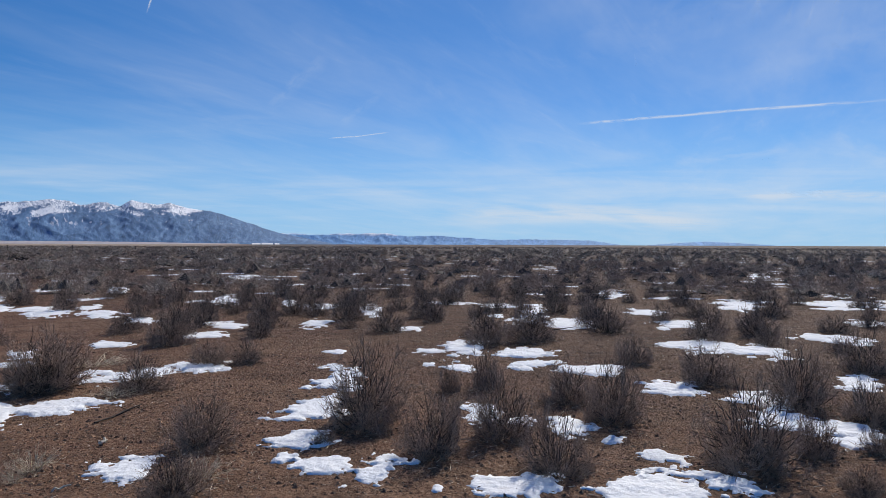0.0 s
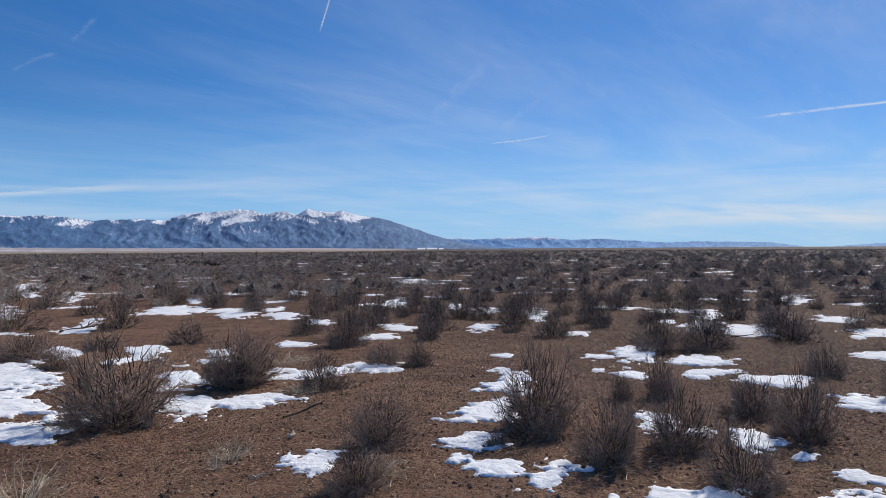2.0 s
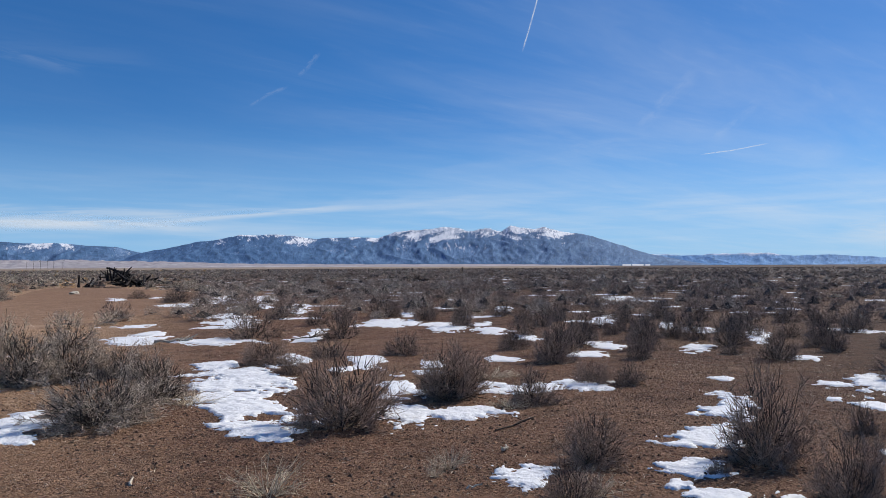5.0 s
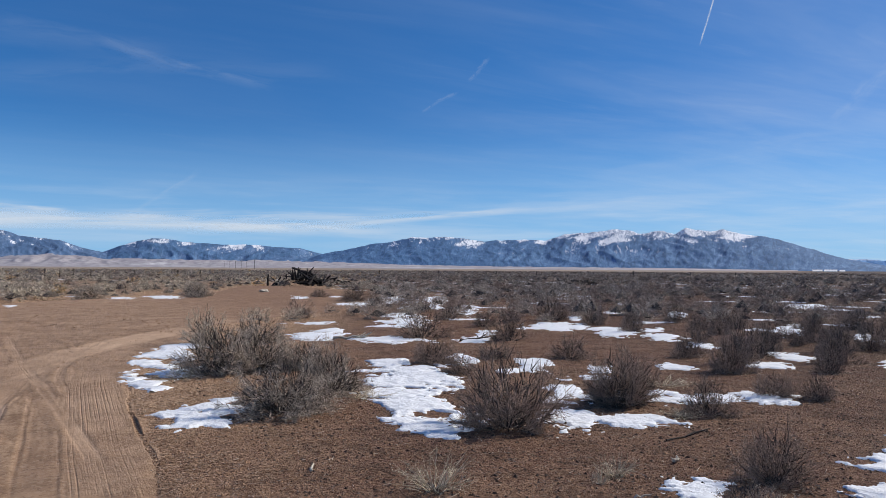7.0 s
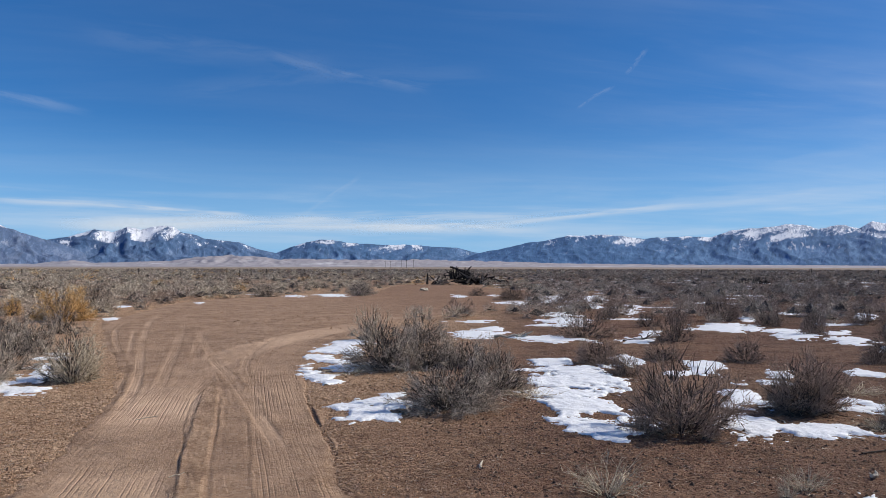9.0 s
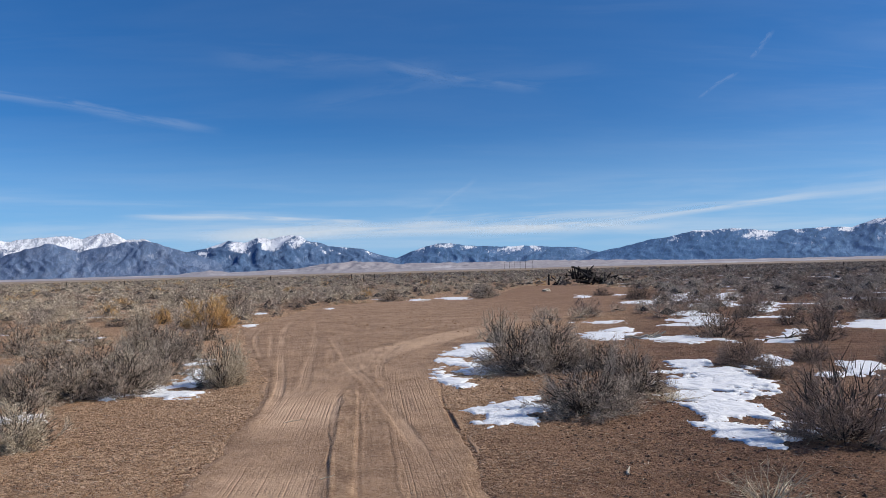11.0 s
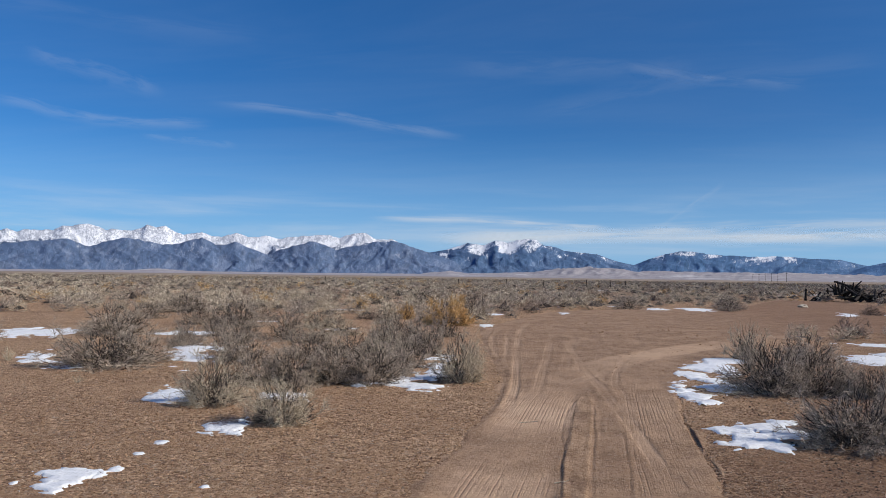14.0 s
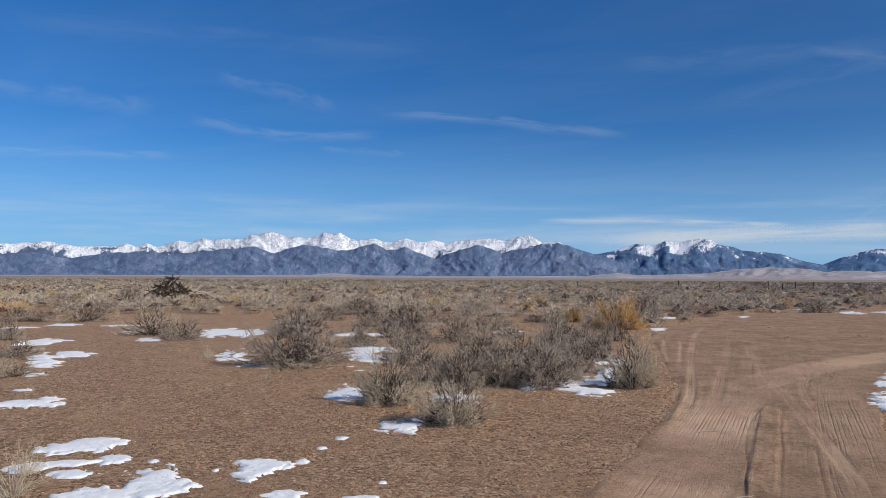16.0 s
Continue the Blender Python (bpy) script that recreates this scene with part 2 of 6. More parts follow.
def hazed_slope(snow_from, forest, rock, breadth=40.0, share=0.5, broken=0.35):
    """Forested slope under bare rock and snow, which lies from a height in metres, broken by crags, and reaches down
    the gullies. The forest and rock colours carry the blue of distant haze.
    """
    def build(n, where):
        face = n.add("ShaderNodeAttribute", attribute_name="face").outputs["Vector"]
        runs = n.scaled(face, 1.0, 1.0, 0.5)
        hollow = n.add("ShaderNodeAttribute", attribute_name="hollow").outputs["Fac"]
        z = n.add("ShaderNodeSeparateXYZ", {0: where}).outputs[2]
        fine = n.noise(face, 0.15, 4.0, 0.7)
        broad = n.noise(face, 0.022, 5.0, 0.62, 0.6)
        woods = n.ramp(n.math("ADD", broad, n.math("MULTIPLY", n.math("SUBTRACT", fine, 0.5), 0.35)), 0.48, 0.66)
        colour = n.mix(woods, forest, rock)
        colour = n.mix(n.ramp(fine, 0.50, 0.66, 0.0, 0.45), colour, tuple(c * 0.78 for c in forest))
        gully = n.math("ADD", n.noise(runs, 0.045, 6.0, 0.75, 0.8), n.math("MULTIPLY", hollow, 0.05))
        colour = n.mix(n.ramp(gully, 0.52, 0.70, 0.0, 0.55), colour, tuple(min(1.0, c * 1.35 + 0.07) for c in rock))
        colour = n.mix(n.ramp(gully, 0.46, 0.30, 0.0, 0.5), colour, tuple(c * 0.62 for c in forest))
        # ribs and couloirs that run down the slope, light and shade painted in
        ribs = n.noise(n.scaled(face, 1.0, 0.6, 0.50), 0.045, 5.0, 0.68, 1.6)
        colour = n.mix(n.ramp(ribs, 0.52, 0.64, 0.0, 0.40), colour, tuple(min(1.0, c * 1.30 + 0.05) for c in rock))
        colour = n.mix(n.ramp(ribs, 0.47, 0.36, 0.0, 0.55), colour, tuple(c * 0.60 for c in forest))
        level = n.math("ADD", z, n.math("MULTIPLY", hollow, breadth * 0.42))
        level = n.math("ADD", level, n.math("MULTIPLY", n.math("SUBTRACT", broad, 0.5), breadth * 0.35))
        level = n.math("ADD", level, n.math("MULTIPLY", n.math("SUBTRACT", fine, 0.5), breadth * 1.5))
        level = n.math("ADD", level, n.math("MULTIPLY", n.math("SUBTRACT", gully, 0.5), breadth * 0.7))
        level = n.math("ADD", level, n.math("MULTIPLY", n.math("SUBTRACT", ribs, 0.5), breadth * 2.4))
        lies = n.ramp(level, snow_from - 6.0, snow_from + 12.0)
        crags = n.ramp(n.math("ADD", n.noise(n.scaled(face, 1.0, 0.6, 0.8), 0.095, 5.0, 0.72, 1.4), n.math("MULTIPLY", hollow, 0.035)), 0.53, 0.45)
        lies = n.math("MULTIPLY", lies, n.math("SUBTRACT", 1.0, n.math("MULTIPLY", crags, broken)))
        patch = n.math("MULTIPLY", n.ramp(n.math("ADD", n.noise(runs, 0.06, 5.0, 0.75), n.math("MULTIPLY", hollow, 0.04)), 0.63, 0.67), n.ramp(z, snow_from * 0.3, snow_from * 0.8))
        lies = n.math("MAXIMUM", lies, n.math("MULTIPLY", patch, share))
        return n.mix(lies, colour, (0.82, 0.84, 0.89)), n.math("ADD", broad, n.math("MULTIPLY", fine, 0.5)), 0.35, 8.0
    return build


def dune_sand(n, where):
    streaks = n.ramp(n.noise(n.scaled(where, 0.25, 0.25, 7.0), 0.03, 5.0, 0.65), 0.55, 0.68)
    mottle = n.ramp(n.noise(where, 0.05, 5.0, 0.7), 0.3, 0.7)
    colour = n.mix(mottle, (0.285, 0.262, 0.285), (0.400, 0.372, 0.385))
    return n.mix(n.math("MULTIPLY", streaks, 0.6), colour, (0.68, 0.66, 0.67)), n.noise(where, 0.03, 5.0), 0.5, 6.0


def plain(colour, spread=0.25, scale=9.0):
    dark = tuple(c * (1 - spread) for c in colour)
    return lambda n, where: (n.mix(n.noise(where, scale, 4.0), dark, colour),)


def vapour(name, strength, ragged, stretch):
    """Thin cloud in the far sky: dense along the middle of its ribbon, frayed at the rims."""
    m = bpy.data.materials.new(name)
    m.use_nodes = True
    n = Nodes(m.node_tree)
    u, v, _ = n.add("ShaderNodeSeparateXYZ", {0: n.add("ShaderNodeUVMap", uv_map="along").outputs[0]}).outputs
    fray = n.noise(n.add("ShaderNodeCombineXYZ", {0: n.math("MULTIPLY", u, stretch), 1: v, 2: n.add("ShaderNodeObjectInfo").outputs["Random"]}).outputs[0], 2.4, 6.0, 0.62, 0.5)
    rim = n.math("ABSOLUTE", n.math("SUBTRACT", n.math("ADD", v, n.math("MULTIPLY", n.math("SUBTRACT", fray, 0.5), ragged)), 0.5))
    body = n.ramp(rim, 0.42, 0.0)
    ends = n.math("MULTIPLY", n.ramp(u, 0.0, 0.18), n.ramp(u, 1.0, 0.82))
    cover = n.math("MULTIPLY", n.math("MULTIPLY", body, ends), n.math("MULTIPLY", n.ramp(fray, 0.25, 0.62), strength), True)
    # the cloud's sunlit white is given off by the ribbon itself
    glow = n.add("ShaderNodeEmission", {0: (0.86, 0.92, 1.0), 1: 0.85})
    shader = n.add("ShaderNodeMixShader", {0: cover, 1: n.add("ShaderNodeBsdfTransparent").outputs[0], 2: glow.outputs[0]})
    n.add("ShaderNodeOutputMaterial", {0: shader.outputs[0]})
    return m


CONTRAIL = vapour("contrail_vapour", 0.70, 0.30, 9.0)
WISP = vapour("torn_trail_vapour", 0.09, 1.2, 2.6)
CIRRUS = vapour("cirrus_vapour", 0.075, 1.1, 1.6)
STREAK = vapour("cirrus_streak_vapour", 0.125, 0.8, 1.6)
FAINT = vapour("faint_cirrus_vapour", 0.035, 1.1, 1.6)
CLOUD_BAND = vapour("cloud_band_vapour", 0.55, 0.7, 1.5)
WHITE_BAND = vapour("white_cloud_vapour", 0.50, 0.35, 1.3)
BRIGHT_BAND = vapour("bright_cloud_vapour", 0.62, 0.6, 1.1)
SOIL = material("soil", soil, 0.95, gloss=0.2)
ROAD = material("road_sand", road_sand, 0.95, gloss=0.2)
SNOW = material("snow_crust", snow_crust, 0.85, gloss=0.1)
DARK_BARK = material("dark_bark", bark((0.200, 0.140, 0.105), (0.520, 0.385, 0.295), (0.345, 0.248, 0.188)))
# bark of old stems, darkened further for the shade inside a shrub
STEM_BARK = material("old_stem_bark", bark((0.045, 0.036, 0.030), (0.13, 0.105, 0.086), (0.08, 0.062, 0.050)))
GREY_BARK = material("grey_bark", bark((0.155, 0.121, 0.095), (0.810, 0.690, 0.550), (0.49, 0.394, 0.309)))
PALE_BARK = material("pale_bark", bark((0.270, 0.218, 0.158), (0.850, 0.745, 0.575), (0.66, 0.550, 0.395)))
GOLD_BARK = material("gold_bark", bark((0.46, 0.27, 0.105), (0.84, 0.57, 0.26), (0.66, 0.41, 0.17)))
STRAW_BLADE = material("straw", bark((0.46, 0.37, 0.25), (0.84, 0.74, 0.57), (0.64, 0.53, 0.38)))
CHAR = material("charred_wood", char)
GREY_WOOD = material("grey_wood", grey_wood)
STONE = material("stone", bark((0.16, 0.105, 0.075), (0.46, 0.36, 0.27), (0.30, 0.21, 0.145)))
# slope colours with the haze of their distance mixed in, bluest farthest off
MASSIF_ROCK = material("massif_rock", hazed_slope(122, (0.046, 0.126, 0.268), (0.080, 0.178, 0.335), 34.0, 0.8, 0.68))
RANGE_ROCK = material("range_rock", hazed_slope(126, (0.060, 0.122, 0.238), (0.105, 0.170, 0.285), 46.0, 0.8, 0.55))
SADDLE_ROCK = material("saddle_rock", hazed_slope(108, (0.060, 0.140, 0.275), (0.100, 0.180, 0.325), 30.0, 0.8, 0.6))
NORTH_ROCK = material("north_range_rock", hazed_slope(98, (0.080, 0.122, 0.215), (0.140, 0.172, 0.252), 34.0, 0.5, 0.55))
HILL_ROCK = material("foothill_rock", hazed_slope(150, (0.092, 0.145, 0.255), (0.150, 0.198, 0.298), 34.0, 0.45, 0.6))
FAR_ROCK = material("far_range_rock", hazed_slope(52, (0.095, 0.265, 0.530), (0.105, 0.285, 0.560), 7.0, 0.05))
DUNE = material("dune_sand", dune_sand)
WHITE_PAINT = material("white_sheet_metal", plain((0.80, 0.80, 0.80), 0.1, 0.5), 0.6)


# ---- mesh helpers ----
def mesh_of(name, verts, quads, mat, smooth=True):
    """A mesh from arrays of vertices and faces, all quads or all triangles."""
    me = bpy.data.meshes.new(name)
    verts, quads = np.asarray(verts, dtype=np.float32), np.asarray(quads, dtype=np.int32)
    me.vertices.add(len(verts))
    me.vertices.foreach_set("co", verts.ravel())
    me.loops.add(quads.size)
    me.loops.foreach_set("vertex_index", quads.ravel())
    me.polygons.add(len(quads))
    me.polygons.foreach_set("loop_start", np.arange(0, quads.size, quads.shape[1], dtype=np.int32))
    me.polygons.foreach_set("use_smooth", np.full(len(quads), smooth))
    me.materials.append(mat)
    me.update(calc_edges=True)
    me.validate()
    return me


def sheet_quads(rows, cols, keep=None):
    i = np.arange(rows * cols).reshape(rows, cols)
    quads = np.stack([i[:-1, :-1], i[:-1, 1:], i[1:, 1:], i[1:, :-1]], -1).reshape(-1, 4)
    return quads if keep is None else quads[keep[quads].any(1)]


def rods(a, b, ra, rb):
    """Three-sided tapered rods from a to b: vertices and quads."""
    a, b = np.asarray(a, float), np.asarray(b, float)
    way = b - a
    way /= np.linalg.norm(way, axis=1, keepdims=True) + 1e-9
    side = np.cross(way, np.where(np.abs(way[:, 2:]) < 0.9, [[0, 0, 1.0]], [[1.0, 0, 0]]))
    side /= np.linalg.norm(side, axis=1, keepdims=True) + 1e-9
    other = np.cross(way, side)
    turn = np.arange(3) * 2 * math.pi / 3
    ring = side[:, None] * np.cos(turn)[None, :, None] + other[:, None] * np.sin(turn)[None, :, None]
    verts = np.concatenate([a[:, None] + ring * np.reshape(ra, (-1, 1, 1)), b[:, None] + ring * np.reshape(rb, (-1, 1, 1))], 1)
    base = (np.arange(len(a)) * 6)[:, None, None]
    quads = base + np.array([[0, 1, 4, 3], [1, 2, 5, 4], [2, 0, 3, 5]])[None]
    return verts.reshape(-1, 3), quads.reshape(-1, 4)


def spikes(a, b, r):
    """Three-sided spikes from a to b, which end in a point: vertices and triangles."""
    a, b = np.asarray(a, float), np.asarray(b, float)
    way = b - a
    way /= np.linalg.norm(way, axis=1, keepdims=True) + 1e-9
    side = np.cross(way, np.where(np.abs(way[:, 2:]) < 0.9, [[0, 0, 1.0]], [[1.0, 0, 0]]))
    side /= np.linalg.norm(side, axis=1, keepdims=True) + 1e-9
    other = np.cross(way, side)
    turn = np.arange(3) * 2 * math.pi / 3
    ring = side[:, None] * np.cos(turn)[None, :, None] + other[:, None] * np.sin(turn)[None, :, None]
    verts = np.concatenate([a[:, None] + ring * np.reshape(r, (-1, 1, 1)), b[:, None]], 1)
    tris = (np.arange(len(a)) * 4)[:, None, None] + np.array([[0, 1, 3], [1, 2, 3], [2, 0, 3]])[None]
    return verts.reshape(-1, 3), tris.reshape(-1, 3)


def lattice(x, y, seed):
    """Cheap smooth value noise on arrays, -1 to 1."""
    def h(i, j):
        v = np.sin(i * 127.1 + j * 311.7 + seed * 74.7) * 43758.5453
        return (v - np.floor(v)) * 2 - 1
    i, j = np.floor(x), np.floor(y)
    u, v = x - i, y - j
    u, v = u * u * (3 - 2 * u), v * v * (3 - 2 * v)
    return (h(i, j) * (1 - u) + h(i + 1, j) * u) * (1 - v) + (h(i, j + 1) * (1 - u) + h(i + 1, j + 1) * u) * v


def fractal(x, y, seed, octaves=4, gain=0.5):
    total, size, norm = 0.0, 1.0, 0.0
    for o in range(octaves):
        total = total + size * lattice(x * 2 ** o + 17.3 * o, y * 2 ** o - 9.1 * o, seed + o)
        norm, size = norm + size, size * gain
    return total / norm


def spot(bearing, distance):
    """Ground place at a bearing (anticlockwise from +y) and distance from the viewpoint."""
    a = np.radians(bearing)
    return -np.sin(a) * distance, np.cos(a) * distance


# ---- ground and dirt road ----
def ground_height(x, y):
    r = np.hypot(x, y)
    fade = np.clip(1.6 - r / 60, 0, 1)
    return fade * (0.028 * fractal(x * 0.45, y * 0.45, 3, 3) + 0.010 * fractal(x * 2.6, y * 2.6, 5, 3))


ROAD_EDGE = [(-1.5, -25), (-1.5, 0), (-1.45, 5.2), (-1.47, 7.3), (-1.47, 9.8), (-1.9, 13.4), (-2.4, 15.2), (-3.1, 19), (-3.7, 22.5), (-3.0, 30), (-2.2, 36), (1, 39.5), (6.7, 42.8),
             (10.5, 54), (13.5, 63), (17.5, 60), (17, 48), (13, 32), (10, 27.5), (5.8, 23.1), (3.2, 20.2), (2.6, 17), (1.75, 15), (1.2, 12.3), (0.82, 10.1), (0.78, 8.8), (0.77, 5.2), (0.8, 0), (0.8, -25)]


def road_inside(x, y):
    """Distance to the road's edge, positive on the road."""
    best, inside = np.full(np.shape(x), 1e9), np.zeros(np.shape(x), bool)
    for (ax, ay), (bx, by) in zip(ROAD_EDGE, ROAD_EDGE[1:] + ROAD_EDGE[:1]):
        dx, dy = bx - ax, by - ay
        s = np.clip(((x - ax) * dx + (y - ay) * dy) / (dx * dx + dy * dy), 0, 1)
        best = np.minimum(best, np.hypot(x - ax - s * dx, y - ay - s * dy))
        if dy:
            cross = ((ay > y) != (by > y)) & (x < dx * (y - ay) / dy + ax)
            inside ^= cross
    return np.where(inside, best, -best)


def build_ground():
    rings = np.concatenate([[0.01], np.geomspace(0.5, 4.0, 24)[:-1], np.geomspace(4.0, 30.0, 130)[:-1], np.geomspace(30.0, 4700.0, 70)])
    angles = np.radians(np.concatenate([np.arange(-104, 62, 0.7), np.arange(62, 256, 4), [256]]))
    r, a = np.meshgrid(rings, angles, indexing="ij")
    x, y = -np.sin(a) * r, np.cos(a) * r
    z = ground_height(x, y)
    inside = road_inside(x, y)
    z = z - 0.05 * np.clip(inside / 0.25, 0, 1)
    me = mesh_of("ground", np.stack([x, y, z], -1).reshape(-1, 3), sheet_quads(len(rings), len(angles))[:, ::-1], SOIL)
    tagged(new("ground", me), "flat brown gravelly desert soil with dark stains", "ground", kind="structure")


# tyre passes: the middle of each wheel track on the ground, half its width, how deep its tread and how pale its packed sand
TRACKS = [([(-0.95, -25), (-0.95, 0), (-0.92, 5.3), (-0.93, 6.6), (-0.91, 8.1), (-0.86, 10.0), (-0.63, 11.9), (-0.28, 13.3), (0.16, 14.7), (1.33, 17.3), (2.9, 19.9), (6, 24), (10, 29)], 0.46, 1.0, 1.0),
          ([(0.42, -25), (0.42, 0), (0.40, 5.4), (0.41, 8.5), (0.44, 10.7), (0.5, 12.6), (0.84, 14.8), (1.67, 17.3), (3.05, 19.7), (5.5, 22.8), (9.5, 27)], 0.35, 1.0, 0.40),
          ([(-0.7, 10.6), (-0.47, 12.0), (0.2, 13.9), (1.4, 16.3), (3.6, 19.3), (7, 23.6), (11, 29)], 0.12, 0.5, 1.0),
          ([(0.4, 6), (0.1, 8.95), (-0.02, 10), (-0.17, 11.3), (-0.32, 12.5), (-0.74, 16.3), (-1.17, 21.3)], 0.085, 0.9, 0.8),
          ([(0.62, 6.5), (0.33, 9.2), (0.06, 11.2), (0.10, 13.0), (0.22, 14.4), (0.9, 18)], 0.07, 0.8, 0.6),
          ([(-1.2, 8), (-1.36, 11.2), (-1.75, 14.5), (-2.4, 21.2), (-2.55, 27.6)], 0.075, 0.7, 1.0),
          ([(-1.32, 8), (-1.52, 11.2), (-1.93, 14.5), (-2.62, 20.6), (-2.9, 25)], 0.05, 0.7, 0.9),
          ([(-0.95, 9.5), (-1.08, 12.4), (-1.17, 15.7), (-1.61, 23.8)], 0.09, 0.9, 0.6), ([(-0.72, 12.5), (-0.8, 15.0), (-0.85, 20), (-0.3, 27)], 0.10, 0.7, 0.5),
          ([(-1.9, 12.5), (-3.0, 18.2), (-3.3, 21.6), (-3.3, 25.7), (-2.4, 30.1), (0, 34)], 0.13, 0.5, 0.8), ([(-1.7, 12.5), (-2.75, 18.2), (-3.05, 21.6), (-3.0, 25.7), (-2.0, 29.5), (0.5, 33)], 0.06, 0.5, 0.9),
          ([(0.3, 14), (-0.18, 18.6), (-0.64, 23.2)], 0.12, 1.2, 0.4), ([(0.5, 15), (0.04, 19.5), (-0.09, 25.4)], 0.10, 1.2, 0.4), ([(0.9, 16), (0.7, 20), (1.0, 26)], 0.10, 1.2, 0.3),
          ([(-2.2, 25), (1, 28.0), (5.5, 30), (11, 35)], 0.20, 0.5, 0.6), ([(-2.8, 21.5), (0.2, 23), (4.5, 25.2), (10, 30.5)], 0.18, 0.6, 0.7), ([(-1.2, 19.5), (2.0, 21.2), (6, 25), (11, 31)], 0.15, 0.5, 0.7)]
# cracked rims of the wheel tracks: line on the ground, depth
CRACKS = [([(-0.42, -25), (-0.42, 0), (-0.43, 5.3), (-0.48, 6.6), (-0.56, 8.3), (-0.53, 9.4), (-0.38, 10.7)], 0.010), ([(-0.19, -25), (-0.19, 0), (-0.20, 5.3), (-0.22, 7.2), (-0.23, 9.0), (-0.38, 10.7)], 0.004),
          ([(0.08, -25), (0.08, 0), (0.08, 5.4), (0.08, 6.5), (0.07, 7.9), (0.07, 9.05)], 0.006), ([(0.78, -25), (0.78, 0), (0.78, 5.4), (0.78, 6.3), (0.74, 7.5), (0.74, 8.75), (0.94, 11.6)], 0.045)]


def off_line(points, x, y, reach):
    """Signed distance of places from a smooth line, and how far along it they lie; far places get 9."""
    p = np.array(points, float)
    k = np.linspace(0, len(p) - 1, 10 * len(p))
    line = np.stack([np.interp(k, np.arange(len(p)), p[:, i]) for i in (0, 1)], -1)
    soft = np.hanning(15)[1:-1]
    line = np.stack([np.convolve(np.pad(line[:, i], 6, "reflect", reflect_type="odd"), soft / soft.sum(), "valid") for i in (0, 1)], -1)
    length = np.concatenate([[0], np.cumsum(np.hypot(*np.diff(line, axis=0).T))])
    off, along = np.full(x.shape, 9.0), np.zeros(x.shape)
    for (ax, ay), (bx, by), start in zip(line, line[1:], length):
        near = (x > min(ax, bx) - reach) & (x < max(ax, bx) + reach) & (y > min(ay, by) - reach) & (y < max(ay, by) + reach)
        dx, dy = bx - ax, by - ay
        far = math.hypot(dx, dy) + 1e-9
        px, py = x[near] - ax, y[near] - ay
        s = np.clip((px * dx + py * dy) / far ** 2, 0, 1)
        d = np.hypot(px - s * dx, py - s * dy) * np.sign(px * dy - py * dx + 1e-12)
        better = np.abs(d) < np.abs(off[near])
        off[near] = np.where(better, d, off[near])
        along[near] = np.where(better, start + s * far, along[near])
    return off, along, length[-1]


def road_surface(x, y):
    """Distance inside the road's ragged rim with and without its hump, how packed its sand is, the place across the nearest wheel track and how deep its tread, and the height."""
    inside = road_inside(x, y) + 0.26 * fractal(x * 1.1, y * 1.1, 21, 4, 0.6) + 0.05 * fractal(x * 7, y * 7, 23, 2)
    z = ground_height(x, y) + np.clip(inside / 0.10, -1, 1) * 0.014 - 0.004
    z = z + 0.014 * fractal(x * 1.1, y * 1.1, 31, 3) + 0.006 * fractal(x * 9, y * 9, 33, 3)
    packed, lane, wear = np.zeros(x.shape), np.zeros(x.shape), np.zeros(x.shape)
    for k, (points, half, deep, pale) in enumerate(TRACKS):
        off, along, total = off_line(points, x, y, half + 0.3)
        off = off + 0.03 * fractal(along * 0.4, along * 0 + k, 41 + k, 2)
        ends = np.clip(along / 1.5, 0, 1) * np.clip((total - along) / 3, 0, 1)
        worn = np.clip(0.7 + 0.8 * fractal(along * 0.5, off * 0.3, 51 + k, 3), 0.25, 1) * ends
        within = np.clip((half + 0.06 * fractal(along * 1.4, along * 0 + 3, 71 + k, 4, 0.65) * (k < 2) - np.abs(off)) / (0.10 if k < 2 else 0.03), 0, 1)
        cut = worn * within * deep * (np.clip((12.5 - y) / 2.5, 0.12, 1) if k < 2 else 0.7)
        lane, wear = np.where(cut > wear, off, lane), np.maximum(cut, wear)
        berm = np.exp(-((np.abs(off) - half - 0.03) / 0.028) ** 2) * np.clip((13 - y) / 3, 0.3, 1) * (0.0012 if k < 2 else 0.004)
        z = z + worn * (berm - within * (0.005 if k < 2 else 0.004))
        packed = np.maximum(packed, worn * pale * np.clip((14 - y) / 4, 0.6, 1) * (1.0 if k < 2 else 0.7) * (within + 0.5 * np.exp(-((np.abs(off) - half) / 0.06) ** 2)))
    for k, (points, depth) in enumerate(CRACKS):
        off, along, total = off_line(points, x, y, 0.4)
        off = off + 0.05 * fractal(along * 0.9, along * 0, 61 + k, 5, 0.6)
        z = z + np.clip((total - along) / 1.5, 0, 1) * (0.4 + 0.6 * np.clip(fractal(along * 0.8, along * 0, 63 + k, 2) + 0.5, 0, 1)) * (np.exp(-((off - 0.03) / 0.02) ** 2) * 0.006 - np.exp(-(off / (0.006 + 0.2 * depth)) ** 2) * depth)
    # the gritty hump left between the wheels
    hump = np.clip(1 - np.abs(x + 0.35) / 0.13, 0, 1) * np.clip((10.6 - y) / 1.0, 0, 1)
    z = z + np.clip(hump * 3, 0, 1) * (0.012 + 0.010 * fractal(x * 14, y * 14, 91, 3))
    return np.where(hump > 0.15, np.minimum(inside, -0.05), inside), inside, packed, lane, wear, z


